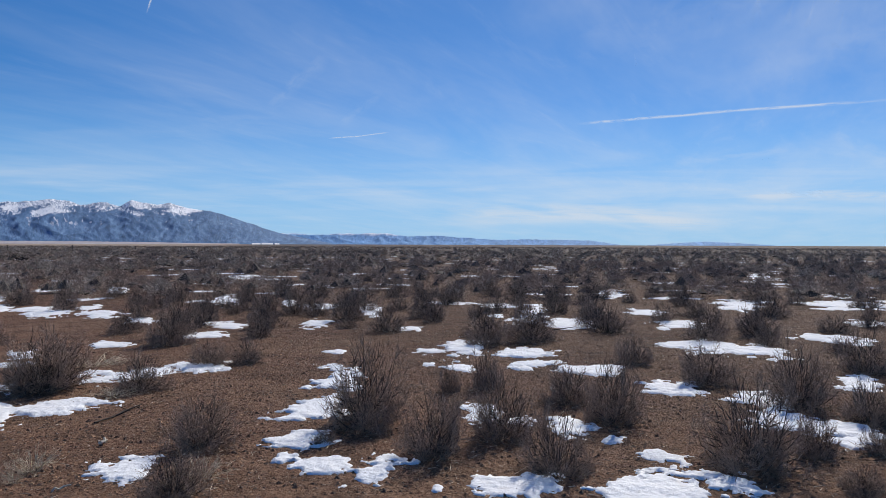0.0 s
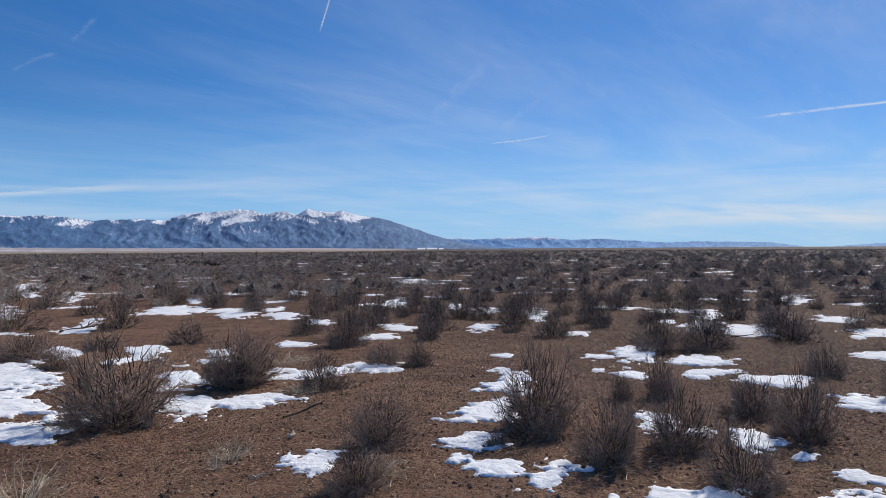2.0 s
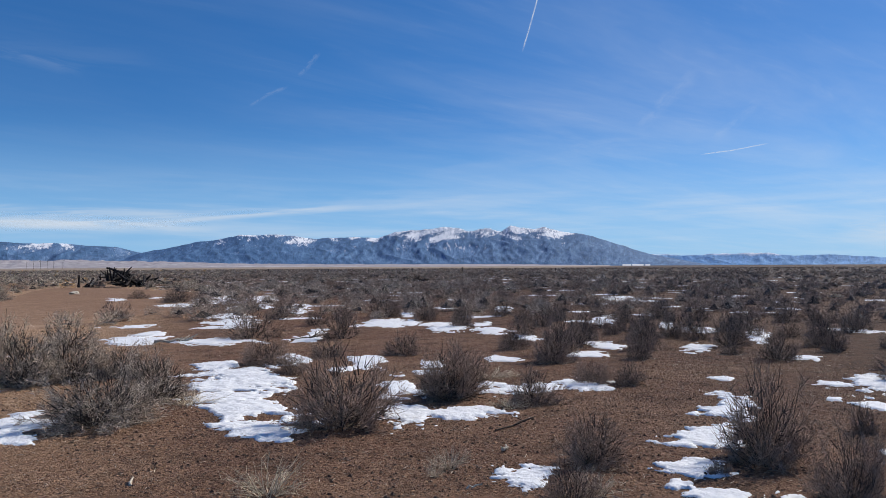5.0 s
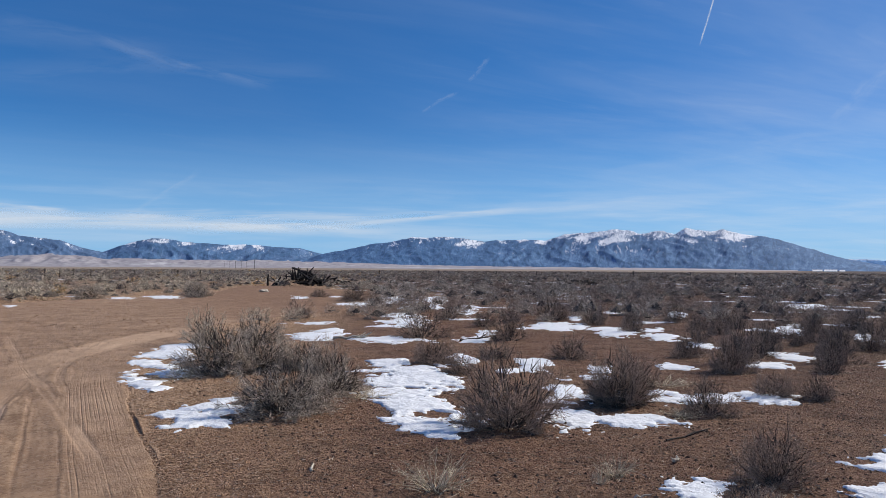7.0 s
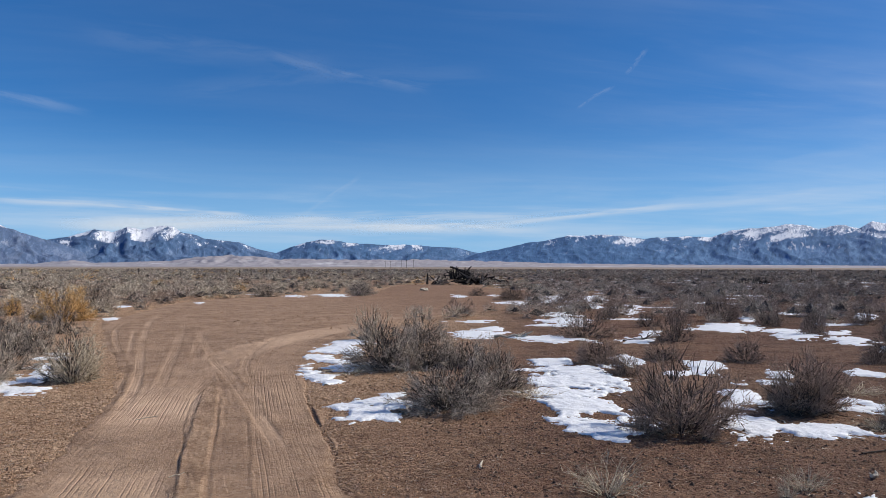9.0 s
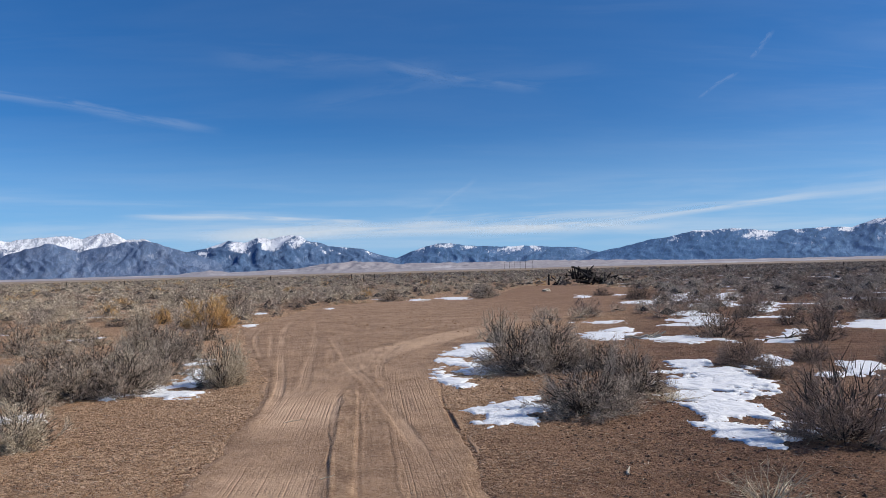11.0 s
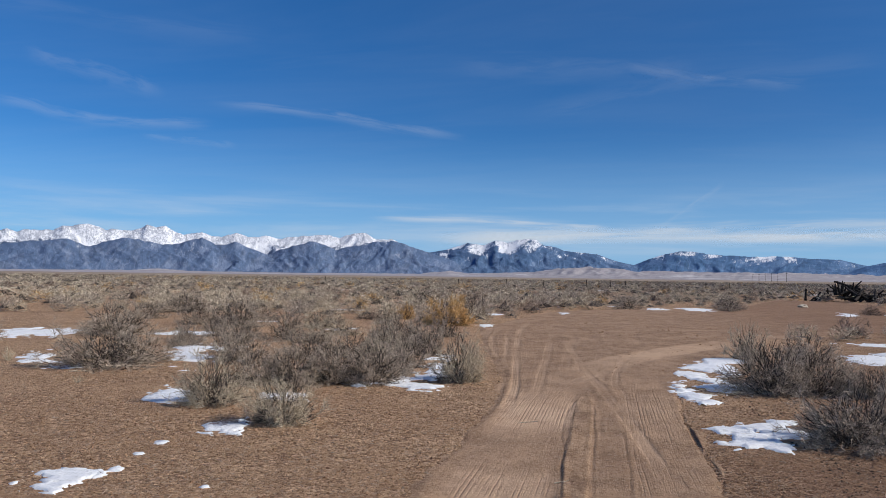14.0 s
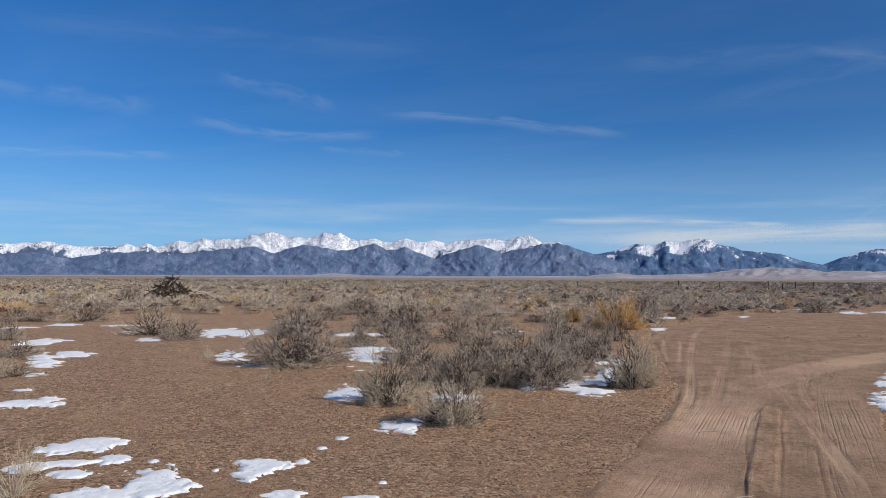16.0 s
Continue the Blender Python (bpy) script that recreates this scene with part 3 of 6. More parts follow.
def build_road():
    # far and surrounding part on rings round the viewpoint, the wheel tracks close by on a fine straight grid
    rings = np.concatenate([np.geomspace(0.03, 2.2, 26)[:-1], np.geomspace(2.2, 13.0, 70)[:-1], np.geomspace(13.0, 27.0, 130)[:-1], np.geomspace(27.0, 70.0, 60)])
    angles = np.radians(np.concatenate([np.arange(-34, -10, 0.5), np.arange(-10, 17, 0.11), np.arange(17, 60, 0.6), np.arange(60, 326, 2.0), [326]]))
    r, a = np.meshgrid(rings, angles, indexing="ij")
    wide_x, wide_y = -np.sin(a) * r, np.cos(a) * r
    near_y, near_x = np.meshgrid(np.geomspace(3.4, 12.8, 150), np.arange(-1.75, 1.35, 0.011), indexing="ij")
    verts, quads, values, count = [], [], [], 0
    for x, y, near in ((wide_x, wide_y, False), (near_x, near_y, True)):
        rim, inside, packed, lane, wear, z = road_surface(x, y)
        keep = inside > -0.35
        if not near:
            keep &= ~((x > -1.70) & (x < 1.30) & (y > 3.5) & (y < 12.7))
        verts.append(np.stack([x, y, z], -1).reshape(-1, 3))
        faces = sheet_quads(*x.shape, keep.ravel())
        quads.append((faces[:, ::-1] if not near else faces) + count)
        values.append(np.stack([v.ravel() for v in (rim, packed, lane, wear)]))
        count += x.size
    me = mesh_of("dirt_road", np.concatenate(verts), np.concatenate(quads), ROAD)
    for key, value in zip(("rim", "packed", "lane", "wear"), np.concatenate(values, 1)):
        me.attributes.new(key, "FLOAT", "POINT").data.foreach_set("value", value.astype(np.float32))
    tagged(new("dirt_road", me), "sandy two-track dirt road with tyre ruts, widening into a clearing", "road", kind="structure")


build_ground()
build_road()


# ---- mountains, dunes ----
def mountain_range(name, label, mat, distance, summits, seed, depth=700.0, spur=1.0, jag=0.09):
    """A range: summits as bearing and height angle in degrees, seen from the viewpoint; spurs and foothills spread towards it."""
    at, up = np.array(sorted(summits)).T
    bearing = np.arange(at[0] - 0.4, at[-1] + 0.4, 0.095)
    shape = distance * np.tan(np.radians(np.interp(bearing, at, up, left=0.0, right=0.0)))
    kernel = np.hanning(35)
    base = np.convolve(np.pad(shape, 17, "edge"), kernel / kernel.sum(), "valid")
    down = np.concatenate([np.linspace(0, 1, 46), [1.05, 1.15, 1.35]])
    s, a = np.meshgrid(down, bearing, indexing="ij")
    fall = 1 - np.clip(s, 0, 1)
    own = np.clip(s, 0, 1) ** 2.2
    rough = 0.8 * fractal(a * 1.3, fall * 3.0, seed, 2, 0.6) + 0.6 * (fractal(a * 2.6, fall * 9.0 + 3, seed + 1, 4, 0.7) - 0.4 * np.abs(fractal(a * 7, fall * 24.0, seed + 2, 2)))
    crest = shape * (1 + jag * rough)
    c = base * (1 - own) + crest * own
    d = distance - depth * (1 - s)
    u, v = a * distance * math.pi / 180 / 1000, fall * depth / 1000
    sway = 0.10 * fractal(u * 3.0, v * 3.0, seed + 4, 3)
    ridge = np.array([noise.ridged_multi_fractal((p * 9.0, q * 3.6, seed), 0.85, 2.1, 7, 1.0, 2.0) for p, q in zip((u + sway).ravel(), (v + 0.6 * sway).ravel())]).reshape(u.shape)
    ridge = np.clip((ridge - ridge.mean()) / ridge.std() * 0.25 + 0.5, 0, 1)
    # spurs fall gently from the summits, gullies between them steeply
    h = c * (1 - fall) ** (1.0 + spur * 0.95 * (1 - ridge)) + 4.0 * spur * (ridge - 0.5) * np.clip(fall * 6, 0, 1)
    h = np.minimum(h, crest[len(down) - 4] * d / distance * (1 - 0.25 * fall))
    h = np.where(s > 1, crest * (1 - (s - 1) * 2.2), h)
    h = np.where((s > 0.999) & (s < 1.001), crest, h) - 6 * (1 - np.clip(s * 12, 0, 1))
    x, y = spot(a, d)
    me = mesh_of(name, np.stack([x, y, h], -1).reshape(-1, 3), sheet_quads(len(down), len(bearing))[:, ::-1], mat)
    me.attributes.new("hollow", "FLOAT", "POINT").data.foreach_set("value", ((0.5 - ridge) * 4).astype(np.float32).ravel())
    slope = np.stack([np.radians(a) * distance, 0.12 * (d - distance), h], -1)
    me.attributes.new("face", "FLOAT_VECTOR", "POINT").data.foreach_set("vector", slope.astype(np.float32).ravel())
    return tagged(new(name, me), label, "mountain", kind="structure")


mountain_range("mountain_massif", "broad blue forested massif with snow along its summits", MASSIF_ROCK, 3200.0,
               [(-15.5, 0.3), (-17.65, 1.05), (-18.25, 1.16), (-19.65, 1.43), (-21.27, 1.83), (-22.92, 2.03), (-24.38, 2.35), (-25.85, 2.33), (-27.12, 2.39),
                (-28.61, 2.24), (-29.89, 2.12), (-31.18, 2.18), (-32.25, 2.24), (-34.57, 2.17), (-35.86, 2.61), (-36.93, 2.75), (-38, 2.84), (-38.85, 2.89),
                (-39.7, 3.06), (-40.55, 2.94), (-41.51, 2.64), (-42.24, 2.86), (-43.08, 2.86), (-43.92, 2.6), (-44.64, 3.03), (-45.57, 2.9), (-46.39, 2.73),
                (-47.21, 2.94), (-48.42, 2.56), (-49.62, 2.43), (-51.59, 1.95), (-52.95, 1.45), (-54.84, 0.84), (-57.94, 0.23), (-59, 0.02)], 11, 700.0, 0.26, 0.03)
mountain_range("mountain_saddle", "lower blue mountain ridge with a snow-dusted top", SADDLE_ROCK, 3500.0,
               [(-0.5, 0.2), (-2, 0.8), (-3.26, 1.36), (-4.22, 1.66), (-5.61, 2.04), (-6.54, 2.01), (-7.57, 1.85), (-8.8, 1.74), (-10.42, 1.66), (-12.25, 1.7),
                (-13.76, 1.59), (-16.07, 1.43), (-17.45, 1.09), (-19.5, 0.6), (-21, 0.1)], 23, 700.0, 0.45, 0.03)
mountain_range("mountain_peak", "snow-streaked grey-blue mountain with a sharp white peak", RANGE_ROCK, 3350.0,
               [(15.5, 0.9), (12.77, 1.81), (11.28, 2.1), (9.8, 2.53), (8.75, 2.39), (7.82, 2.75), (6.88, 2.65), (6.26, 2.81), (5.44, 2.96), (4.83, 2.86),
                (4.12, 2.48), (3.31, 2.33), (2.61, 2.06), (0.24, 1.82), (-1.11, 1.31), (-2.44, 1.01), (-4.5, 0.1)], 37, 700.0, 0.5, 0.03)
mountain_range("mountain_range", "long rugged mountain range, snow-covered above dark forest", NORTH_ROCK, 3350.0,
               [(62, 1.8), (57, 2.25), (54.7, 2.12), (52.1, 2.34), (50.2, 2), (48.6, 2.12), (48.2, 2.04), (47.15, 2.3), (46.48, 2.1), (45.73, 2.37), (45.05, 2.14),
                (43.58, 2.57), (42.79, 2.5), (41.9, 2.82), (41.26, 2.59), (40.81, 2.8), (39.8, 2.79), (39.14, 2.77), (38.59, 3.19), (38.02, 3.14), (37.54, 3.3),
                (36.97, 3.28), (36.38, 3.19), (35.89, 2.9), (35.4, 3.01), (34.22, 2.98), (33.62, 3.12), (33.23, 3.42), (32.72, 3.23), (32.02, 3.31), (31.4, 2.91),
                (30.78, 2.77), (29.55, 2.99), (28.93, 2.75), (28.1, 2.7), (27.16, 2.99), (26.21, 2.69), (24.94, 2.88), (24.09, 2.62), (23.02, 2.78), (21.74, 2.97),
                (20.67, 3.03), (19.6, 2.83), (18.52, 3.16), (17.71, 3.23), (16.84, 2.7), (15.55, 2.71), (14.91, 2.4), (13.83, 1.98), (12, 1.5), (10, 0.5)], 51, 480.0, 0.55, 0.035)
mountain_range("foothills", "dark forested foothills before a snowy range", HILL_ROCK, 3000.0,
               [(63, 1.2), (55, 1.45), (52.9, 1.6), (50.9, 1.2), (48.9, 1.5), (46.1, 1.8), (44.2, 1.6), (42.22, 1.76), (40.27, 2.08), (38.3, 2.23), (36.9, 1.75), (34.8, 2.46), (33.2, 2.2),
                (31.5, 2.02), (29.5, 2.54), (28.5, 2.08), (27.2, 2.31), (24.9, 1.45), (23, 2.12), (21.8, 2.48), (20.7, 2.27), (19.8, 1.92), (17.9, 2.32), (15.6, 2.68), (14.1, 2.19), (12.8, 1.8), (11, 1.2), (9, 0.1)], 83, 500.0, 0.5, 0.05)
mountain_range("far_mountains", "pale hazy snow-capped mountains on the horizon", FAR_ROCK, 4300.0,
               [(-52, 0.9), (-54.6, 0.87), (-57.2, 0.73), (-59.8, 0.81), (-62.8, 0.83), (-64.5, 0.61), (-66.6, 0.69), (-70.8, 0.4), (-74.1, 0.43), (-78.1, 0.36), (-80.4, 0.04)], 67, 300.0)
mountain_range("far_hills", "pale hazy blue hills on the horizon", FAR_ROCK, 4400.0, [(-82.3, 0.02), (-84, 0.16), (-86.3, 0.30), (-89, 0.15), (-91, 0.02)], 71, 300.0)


def sand_field(name, label, distance, crests, seed, depth=420.0):
    """Low rising ground before the mountains: dunes or pale grassland; crests as bearing and height angle."""
    at, up = np.array(sorted(crests)).T
    bearing = np.arange(at[0], at[-1], 0.12)
    top = distance * np.tan(np.radians(np.interp(bearing, at, up)))
    s, a = np.meshgrid(np.linspace(0, 1.3, 22), bearing, indexing="ij")
    c = np.broadcast_to(top, s.shape)
    lumps = np.abs(fractal(a * 1.1 + s, s * 4.0, seed, 4)) * 0.35
    h = c * np.where(s < 1, np.clip(s, 0, 1) ** 0.9 - lumps * np.clip(s * 2, 0, 1), 1 - lumps - (s - 1) * 3) - 1.5 * (s <= 0)
    x, y = spot(a, distance - depth * (1 - s))
    me = mesh_of(name, np.stack([x, y, h], -1).reshape(-1, 3), sheet_quads(*s.shape)[:, ::-1], DUNE)
    tagged(new(name, me), label, "dunes", kind="structure")


sand_field("sand_dunes", "pale pinkish sand dunes at the foot of the mountains", 2300.0,
           [(14, 0.1), (12.5, 0.35), (11.4, 0.5), (10, 0.3), (5, 0.42), (2.3, 0.86), (0.3, 0.92), (-1.6, 0.74), (-3.6, 0.62), (-9.8, 0.58), (-14, 0.6), (-18.3, 0.5), (-24, 0.3), (-32, 0.22), (-44, 0.16), (-52, 0.05)], 5)
sand_field("sand_flat", "pale sandy apron at the foot of the range", 2350.0,
           [(62, 0.02), (50, 0.1), (40, 0.14), (34.2, 0.2), (32.4, 0.34), (30.5, 0.18), (22, 0.14), (14, 0.2), (11, 0.1)], 9)


# ---- contrails and cirrus ----
def cloud_ribbon(name, label, mat, points, width, seed=0):
    """A streak of thin cloud high over the valley; points as bearing and height in degrees, width in degrees."""
    b, e = np.array(points, float).T
    k = np.linspace(0, len(b) - 1, 40)
    b, e = np.interp(k, np.arange(len(b)), b), np.interp(k, np.arange(len(b)), e)
    e = e + 0.10 * width * fractal(k * 6 / k[-1], k * 0, seed, 3)
    db, de = np.gradient(b) * np.cos(np.radians(e)), np.gradient(e)
    length = np.hypot(db, de)
    rows = []
    for side in np.linspace(-0.5, 0.5, 5):
        bb, ee = np.radians(b - de / length * side * width / np.cos(np.radians(e))), np.radians(e + db / length * side * width)
        rows.append(np.stack([-np.sin(bb) * np.cos(ee), np.cos(bb) * np.cos(ee), np.sin(ee)], -1) * 4700.0)
    me = mesh_of(name, np.stack(rows).reshape(-1, 3), sheet_quads(5, 40), mat)
    uv = me.uv_layers.new(name="along")
    index = np.empty(len(me.loops), np.int32)
    me.loops.foreach_get("vertex_index", index)
    uv.data.foreach_set("uv", np.stack([(index % 40) / 39.0, (index // 40) / 4.0], -1).astype(np.float32).ravel())
    return tagged(new(name, me), label, "cloud", kind="structure")


for points, width in (([(-76.9, 9.0), (-82, 9.25), (-88.2, 9.5), (-99, 9.5)], 0.34), ([(-58.3, 7.9), (-60.6, 8.1), (-63.1, 8.45)], 0.15), ([(-45.6, 15.8), (-46.2, 17.6), (-48.5, 25)], 0.20)):
    cloud_ribbon("contrail", "white condensation trail across a blue sky", CONTRAIL, points, width, 3)
for points, width in (([(-25.0, 11.7), (-26.2, 12.5), (-28.0, 13.3)], 0.38), ([(-28.6, 14.0), (-29.4, 14.8), (-30.3, 15.8)], 0.5)):
    cloud_ribbon("cirrus", "small torn wisp of an old condensation trail", WISP, points, width, 5)
for points, width in (([(-53.8, 9.8), (-56, 11.7), (-58.6, 13.9)], 1.5), ([(-59.2, 8.8), (-62.5, 11.4)], 1.1), ([(57, 12.4), (45, 11.7)], 2.0), ([(41.5, 14.4), (32, 12.6)], 1.6), ([(34, 9.6), (27, 9.3)], 0.8),
                      ([(-4, 3.6), (-9, 7.0)], 0.6), ([(-1, 15.6), (-7.8, 14.1), (-14.5, 13.2)], 1.2),
                      ([(-87, 18), (-96, 15.5)], 5.0), ([(-88, 12), (-100, 13.5)], 4.0), ([(-90, 6.5), (-100, 5)], 2.2), ([(-76, 14), (-92, 17)], 5.0), ([(-78, 6.8), (-94, 4.6)], 2.4), ([(-36, 6.5), (-52, 8.6), (-70, 6.8)], 2.4)):
    cloud_ribbon("cirrus", "thin wisp of cirrus in a blue sky", CIRRUS, points, width, 7)
for points, width in (([(43.5, 11.2), (37.2, 10.5), (28.5, 10.6)], 1.3), ([(29.8, 12.2), (21.0, 11.95), (16.7, 11.3), (9.5, 10.3)], 1.1), ([(58, 7.9), (49.8, 8.45), (43.5, 8.6)], 1.0),
                      ([(-20, 4.0), (-34, 4.4), (-44, 5.4)], 0.7), ([(-48, 3.4), (-60, 3.9), (-74, 4.2)], 1.5), ([(-84, 5.9), (-92, 6.6)], 0.8), ([(-86, 3.9), (-95, 3.4)], 0.8), ([(-94, 7.4), (-99, 4.6)], 1.8)):
    cloud_ribbon("cirrus", "feathered streak of cirrus in a blue sky", STREAK, points, width, 11)
for points, width in (([(-20, 14.6), (-6, 14.2), (6, 12.6)], 2.2), ([(57, 16.4), (40.6, 17.2), (24, 17.0)], 2.2), ([(12, 15.5), (-8, 14.8)], 2.4)):
    cloud_ribbon("cirrus", "thin wisp of cirrus in a blue sky", FAINT, points, width, 7)
cloud_ribbon("cloud_band", "bright low bank of cloud over the horizon", BRIGHT_BAND, [(-67, 1.55), (-73, 2.0), (-78, 2.15), (-83, 1.75), (-89, 1.4)], 1.7, 13)
cloud_ribbon("cloud_band", "pale flat bank of cloud behind the mountains", WHITE_BAND, [(14, 2.5), (6, 2.9), (-3, 3.1), (-11, 2.9), (-22, 2.6)], 1.6, 17)
for points, width in (([(12, 2.6), (0, 3.0), (-12, 3.0), (-24, 2.6)], 1.3), ([(18, 4.35), (10, 4.25), (3, 3.85), (-1, 3.8)], 0.75), ([(14, 2.9), (4, 3.3), (-6, 3.4), (-16, 3.7), (-26, 3.9)], 1.7), ([(-8, 2.7), (-20, 3.3), (-34, 4.6)], 0.8), ([(-66, 2.0), (-72, 2.5), (-79, 2.3), (-88, 1.8)], 2.0),
                      ([(-88, 3.4), (-100, 3.2)], 1.2)):
    cloud_ribbon("cloud_band", "pale flat bank of cloud over the mountains", CLOUD_BAND, points, width, 9)


# ---- shrubs ----
def blades(foot, tip, half, rng):
    """The finest twigs: slivers from foot to tip, tapering to a point."""
    foot, tip = np.asarray(foot, float), np.asarray(tip, float)
    side = np.cross(tip - foot, rng.normal(0, 1, foot.shape))
    side *= np.reshape(half, (-1, 1)) / (np.linalg.norm(side, axis=1, keepdims=True) + 1e-9)
    return np.stack([foot - side, foot + side, tip], 1).reshape(-1, 3), np.arange(len(foot) * 3).reshape(-1, 3)


def joined(*pieces):
    """Several sets of vertices and triangles as one."""
    starts = np.cumsum([0] + [len(v) for v, _ in pieces[:-1]])
    return np.concatenate([v for v, _ in pieces]), np.concatenate([f + k for (_, f), k in zip(pieces, starts)])


def unit(v):
    return v / (np.linalg.norm(v, axis=1, keepdims=True) + 1e-9)


def shrub_growth(seed, stems, branches, twigs, thick, spread, tall=0.75, old=0, rise=0.15, steps=4, slender=False):
    """A bare shrub one metre wide: stems that fan out from one root, forked branches on them and fine twigs on those.
    spread: how far the outer stems lean, in radians; rise: how much all growth turns upwards;
    old: dead inner twigs, dark like the stems."""
    rng = np.random.default_rng(seed)
    turn, lean = rng.uniform(0, 2 * math.pi, stems), spread * rng.uniform(0.0, 1.0, stems) ** 0.55
    side = np.stack([np.cos(turn), np.sin(turn), 0 * turn], -1)
    way = side * np.sin(lean)[:, None] + np.array([0, 0, 1.0]) * np.cos(lean)[:, None]
    lobes = 1 + 0.16 * np.sin(turn * 3 + seed) + 0.10 * np.sin(turn * 5 + 2 * seed)
    reach = lobes * rng.uniform(0.66, 0.92, stems) / np.sqrt((np.sin(lean) / 0.5) ** 2 + (np.cos(lean) / tall) ** 2)
    s = np.linspace(0, 1, steps + 1)[None, :, None]
    foot = side * rng.uniform(0.0, 0.07, (stems, 1)) - [0, 0, 0.03]
    bow = side * rng.uniform(0.0, 0.10, (stems, 1)) - np.array([0, 0, 1.0]) * rng.uniform(0.0, 0.07, (stems, 1)) * np.sin(lean)[:, None]
    kinks = np.cumsum(rng.normal(0, 0.016, (stems, steps + 1, 3)), 1) * (s > 0)
    line = foot[:, None] + (way * reach[:, None])[:, None] * s + bow[:, None] * (s * (1 - s) * 4) + kinks
    line[..., 2] = np.maximum(line[..., 2], -0.03 + 0.05 * s[..., 0])
    girth = thick * np.linspace(1.25, 0.4, steps + 1)[None, :] * rng.uniform(0.7, 1.25, (stems, 1))
    heavy = rods(line[:, :-1].reshape(-1, 3), line[:, 1:].reshape(-1, 3), girth[:, :-1].ravel(), girth[:, 1:].ravel())

    def along(stem, at):
        k = np.minimum((at * steps).astype(int), steps - 1)
        u = (at * steps - k)[:, None]
        return line[stem, k] * (1 - u) + line[stem, k + 1] * u

    stem = np.repeat(np.arange(stems), branches)
    at = rng.uniform(0.10, 1.0, len(stem)) ** 0.75
    start = along(stem, at)
    go = unit(way[stem] * 0.75 + rng.normal(0, 0.50, (len(stem), 3)) + [0, 0, rise])
    long = rng.uniform(0.10, 0.26, len(stem)) * (1.15 - 0.45 * at)
    elbow = start + go * (long * 0.5)[:, None]
    bend = unit(go + rng.normal(0, 0.35, go.shape) + [0, 0, rise])
    end = elbow + bend * (long * 0.6)[:, None]
    fork = unit(go + rng.normal(0, 0.6, go.shape) + [0, 0, rise])
    second = elbow + fork * (long * rng.uniform(0.3, 0.6, len(stem)))[:, None]
    fine = [spikes(start, elbow + (elbow - start) * 0.3, np.full(len(stem), thick * 0.46)), spikes(elbow, end, np.full(len(stem), thick * 0.34)), spikes(elbow, second, np.full(len(stem), thick * 0.30))]
    if slender:
        fine = [blades(start, elbow + (elbow - start) * 0.3, np.full(len(stem), thick * 0.5), rng), blades(elbow, end, np.full(len(stem), thick * 0.4), rng), blades(elbow, second, np.full(len(stem), thick * 0.36), rng)]
    limb = np.repeat(np.arange(len(stem)), twigs)
    which, u = rng.uniform(0, 1, len(limb)), rng.uniform(0.0, 1.0, (len(limb), 1))
    a, b = np.where(which[:, None] < 0.35, start[limb], elbow[limb]), np.where(which[:, None] < 0.35, elbow[limb], np.where(which[:, None] < 0.72, end[limb], second[limb]))
    root = a + (b - a) * u
    sprout = unit(unit(b - a) * 0.7 + rng.normal(0, 0.62, root.shape) + [0, 0, rise])
    tip = root + sprout * rng.uniform(0.035, 0.125, (len(limb), 1))
    tip[:, 2] = np.maximum(tip[:, 2], 0.005)
    fine.append(blades(root, tip, thick * (0.22 + 0.50 * rng.uniform(0, 1, len(limb)) ** 3), rng))
    # dead wood inside the crown and about the root, dark for its shade too
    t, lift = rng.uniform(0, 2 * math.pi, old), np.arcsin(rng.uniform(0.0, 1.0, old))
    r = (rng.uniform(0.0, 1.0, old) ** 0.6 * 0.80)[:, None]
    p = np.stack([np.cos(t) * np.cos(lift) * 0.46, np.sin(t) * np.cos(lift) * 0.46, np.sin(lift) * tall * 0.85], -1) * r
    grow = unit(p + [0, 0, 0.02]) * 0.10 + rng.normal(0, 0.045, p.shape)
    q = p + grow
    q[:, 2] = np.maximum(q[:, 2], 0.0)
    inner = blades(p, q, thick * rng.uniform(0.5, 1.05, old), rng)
    fine = joined(*fine)
    # bring the crown to one metre across and to its full height
    across, top = np.percentile(np.hypot(fine[0][:, 0], fine[0][:, 1]), 96), np.percentile(fine[0][:, 2], 98.5)
    return [(v * [0.5 / across, 0.5 / across, tall / top], f) for v, f in (heavy, inner, fine)]


def tuft_rods(seed, blades, thick, tall=0.9):
    """Dry stalks fanning from one root, one metre wide."""
    rng = np.random.default_rng(seed)
    parts = []
    for i in range(blades):
        turn, out = rng.uniform(0, 2 * math.pi), np.sqrt(rng.uniform(0.0, 1.0)) * 0.55
        side = np.array([math.cos(turn), math.sin(turn), 0])
        foot = side * rng.uniform(0, 0.16) - [0, 0, 0.02]
        top = side * out + [0, 0, tall * (1.05 - out * 1.0) * rng.uniform(0.3, 1.0)] + rng.normal(0, 0.07, 3)
        middle = foot + (top - foot) * 0.5 + [0, 0, 0.05] + rng.normal(0, 0.035, 3)
        parts += [(foot, middle, thick, thick * 0.8), (middle, top, thick * 0.8, thick * 0.35)]
        for m in range(3):
            p = middle + (top - middle) * rng.uniform(0.0, 1.0)
            parts.append((p, p + (top - foot) * 0.14 + rng.normal(0, 0.075, 3), thick * 0.55, thick * 0.3))
    a, b, ra, rb = zip(*parts)
    return rods(a, b, ra, rb)


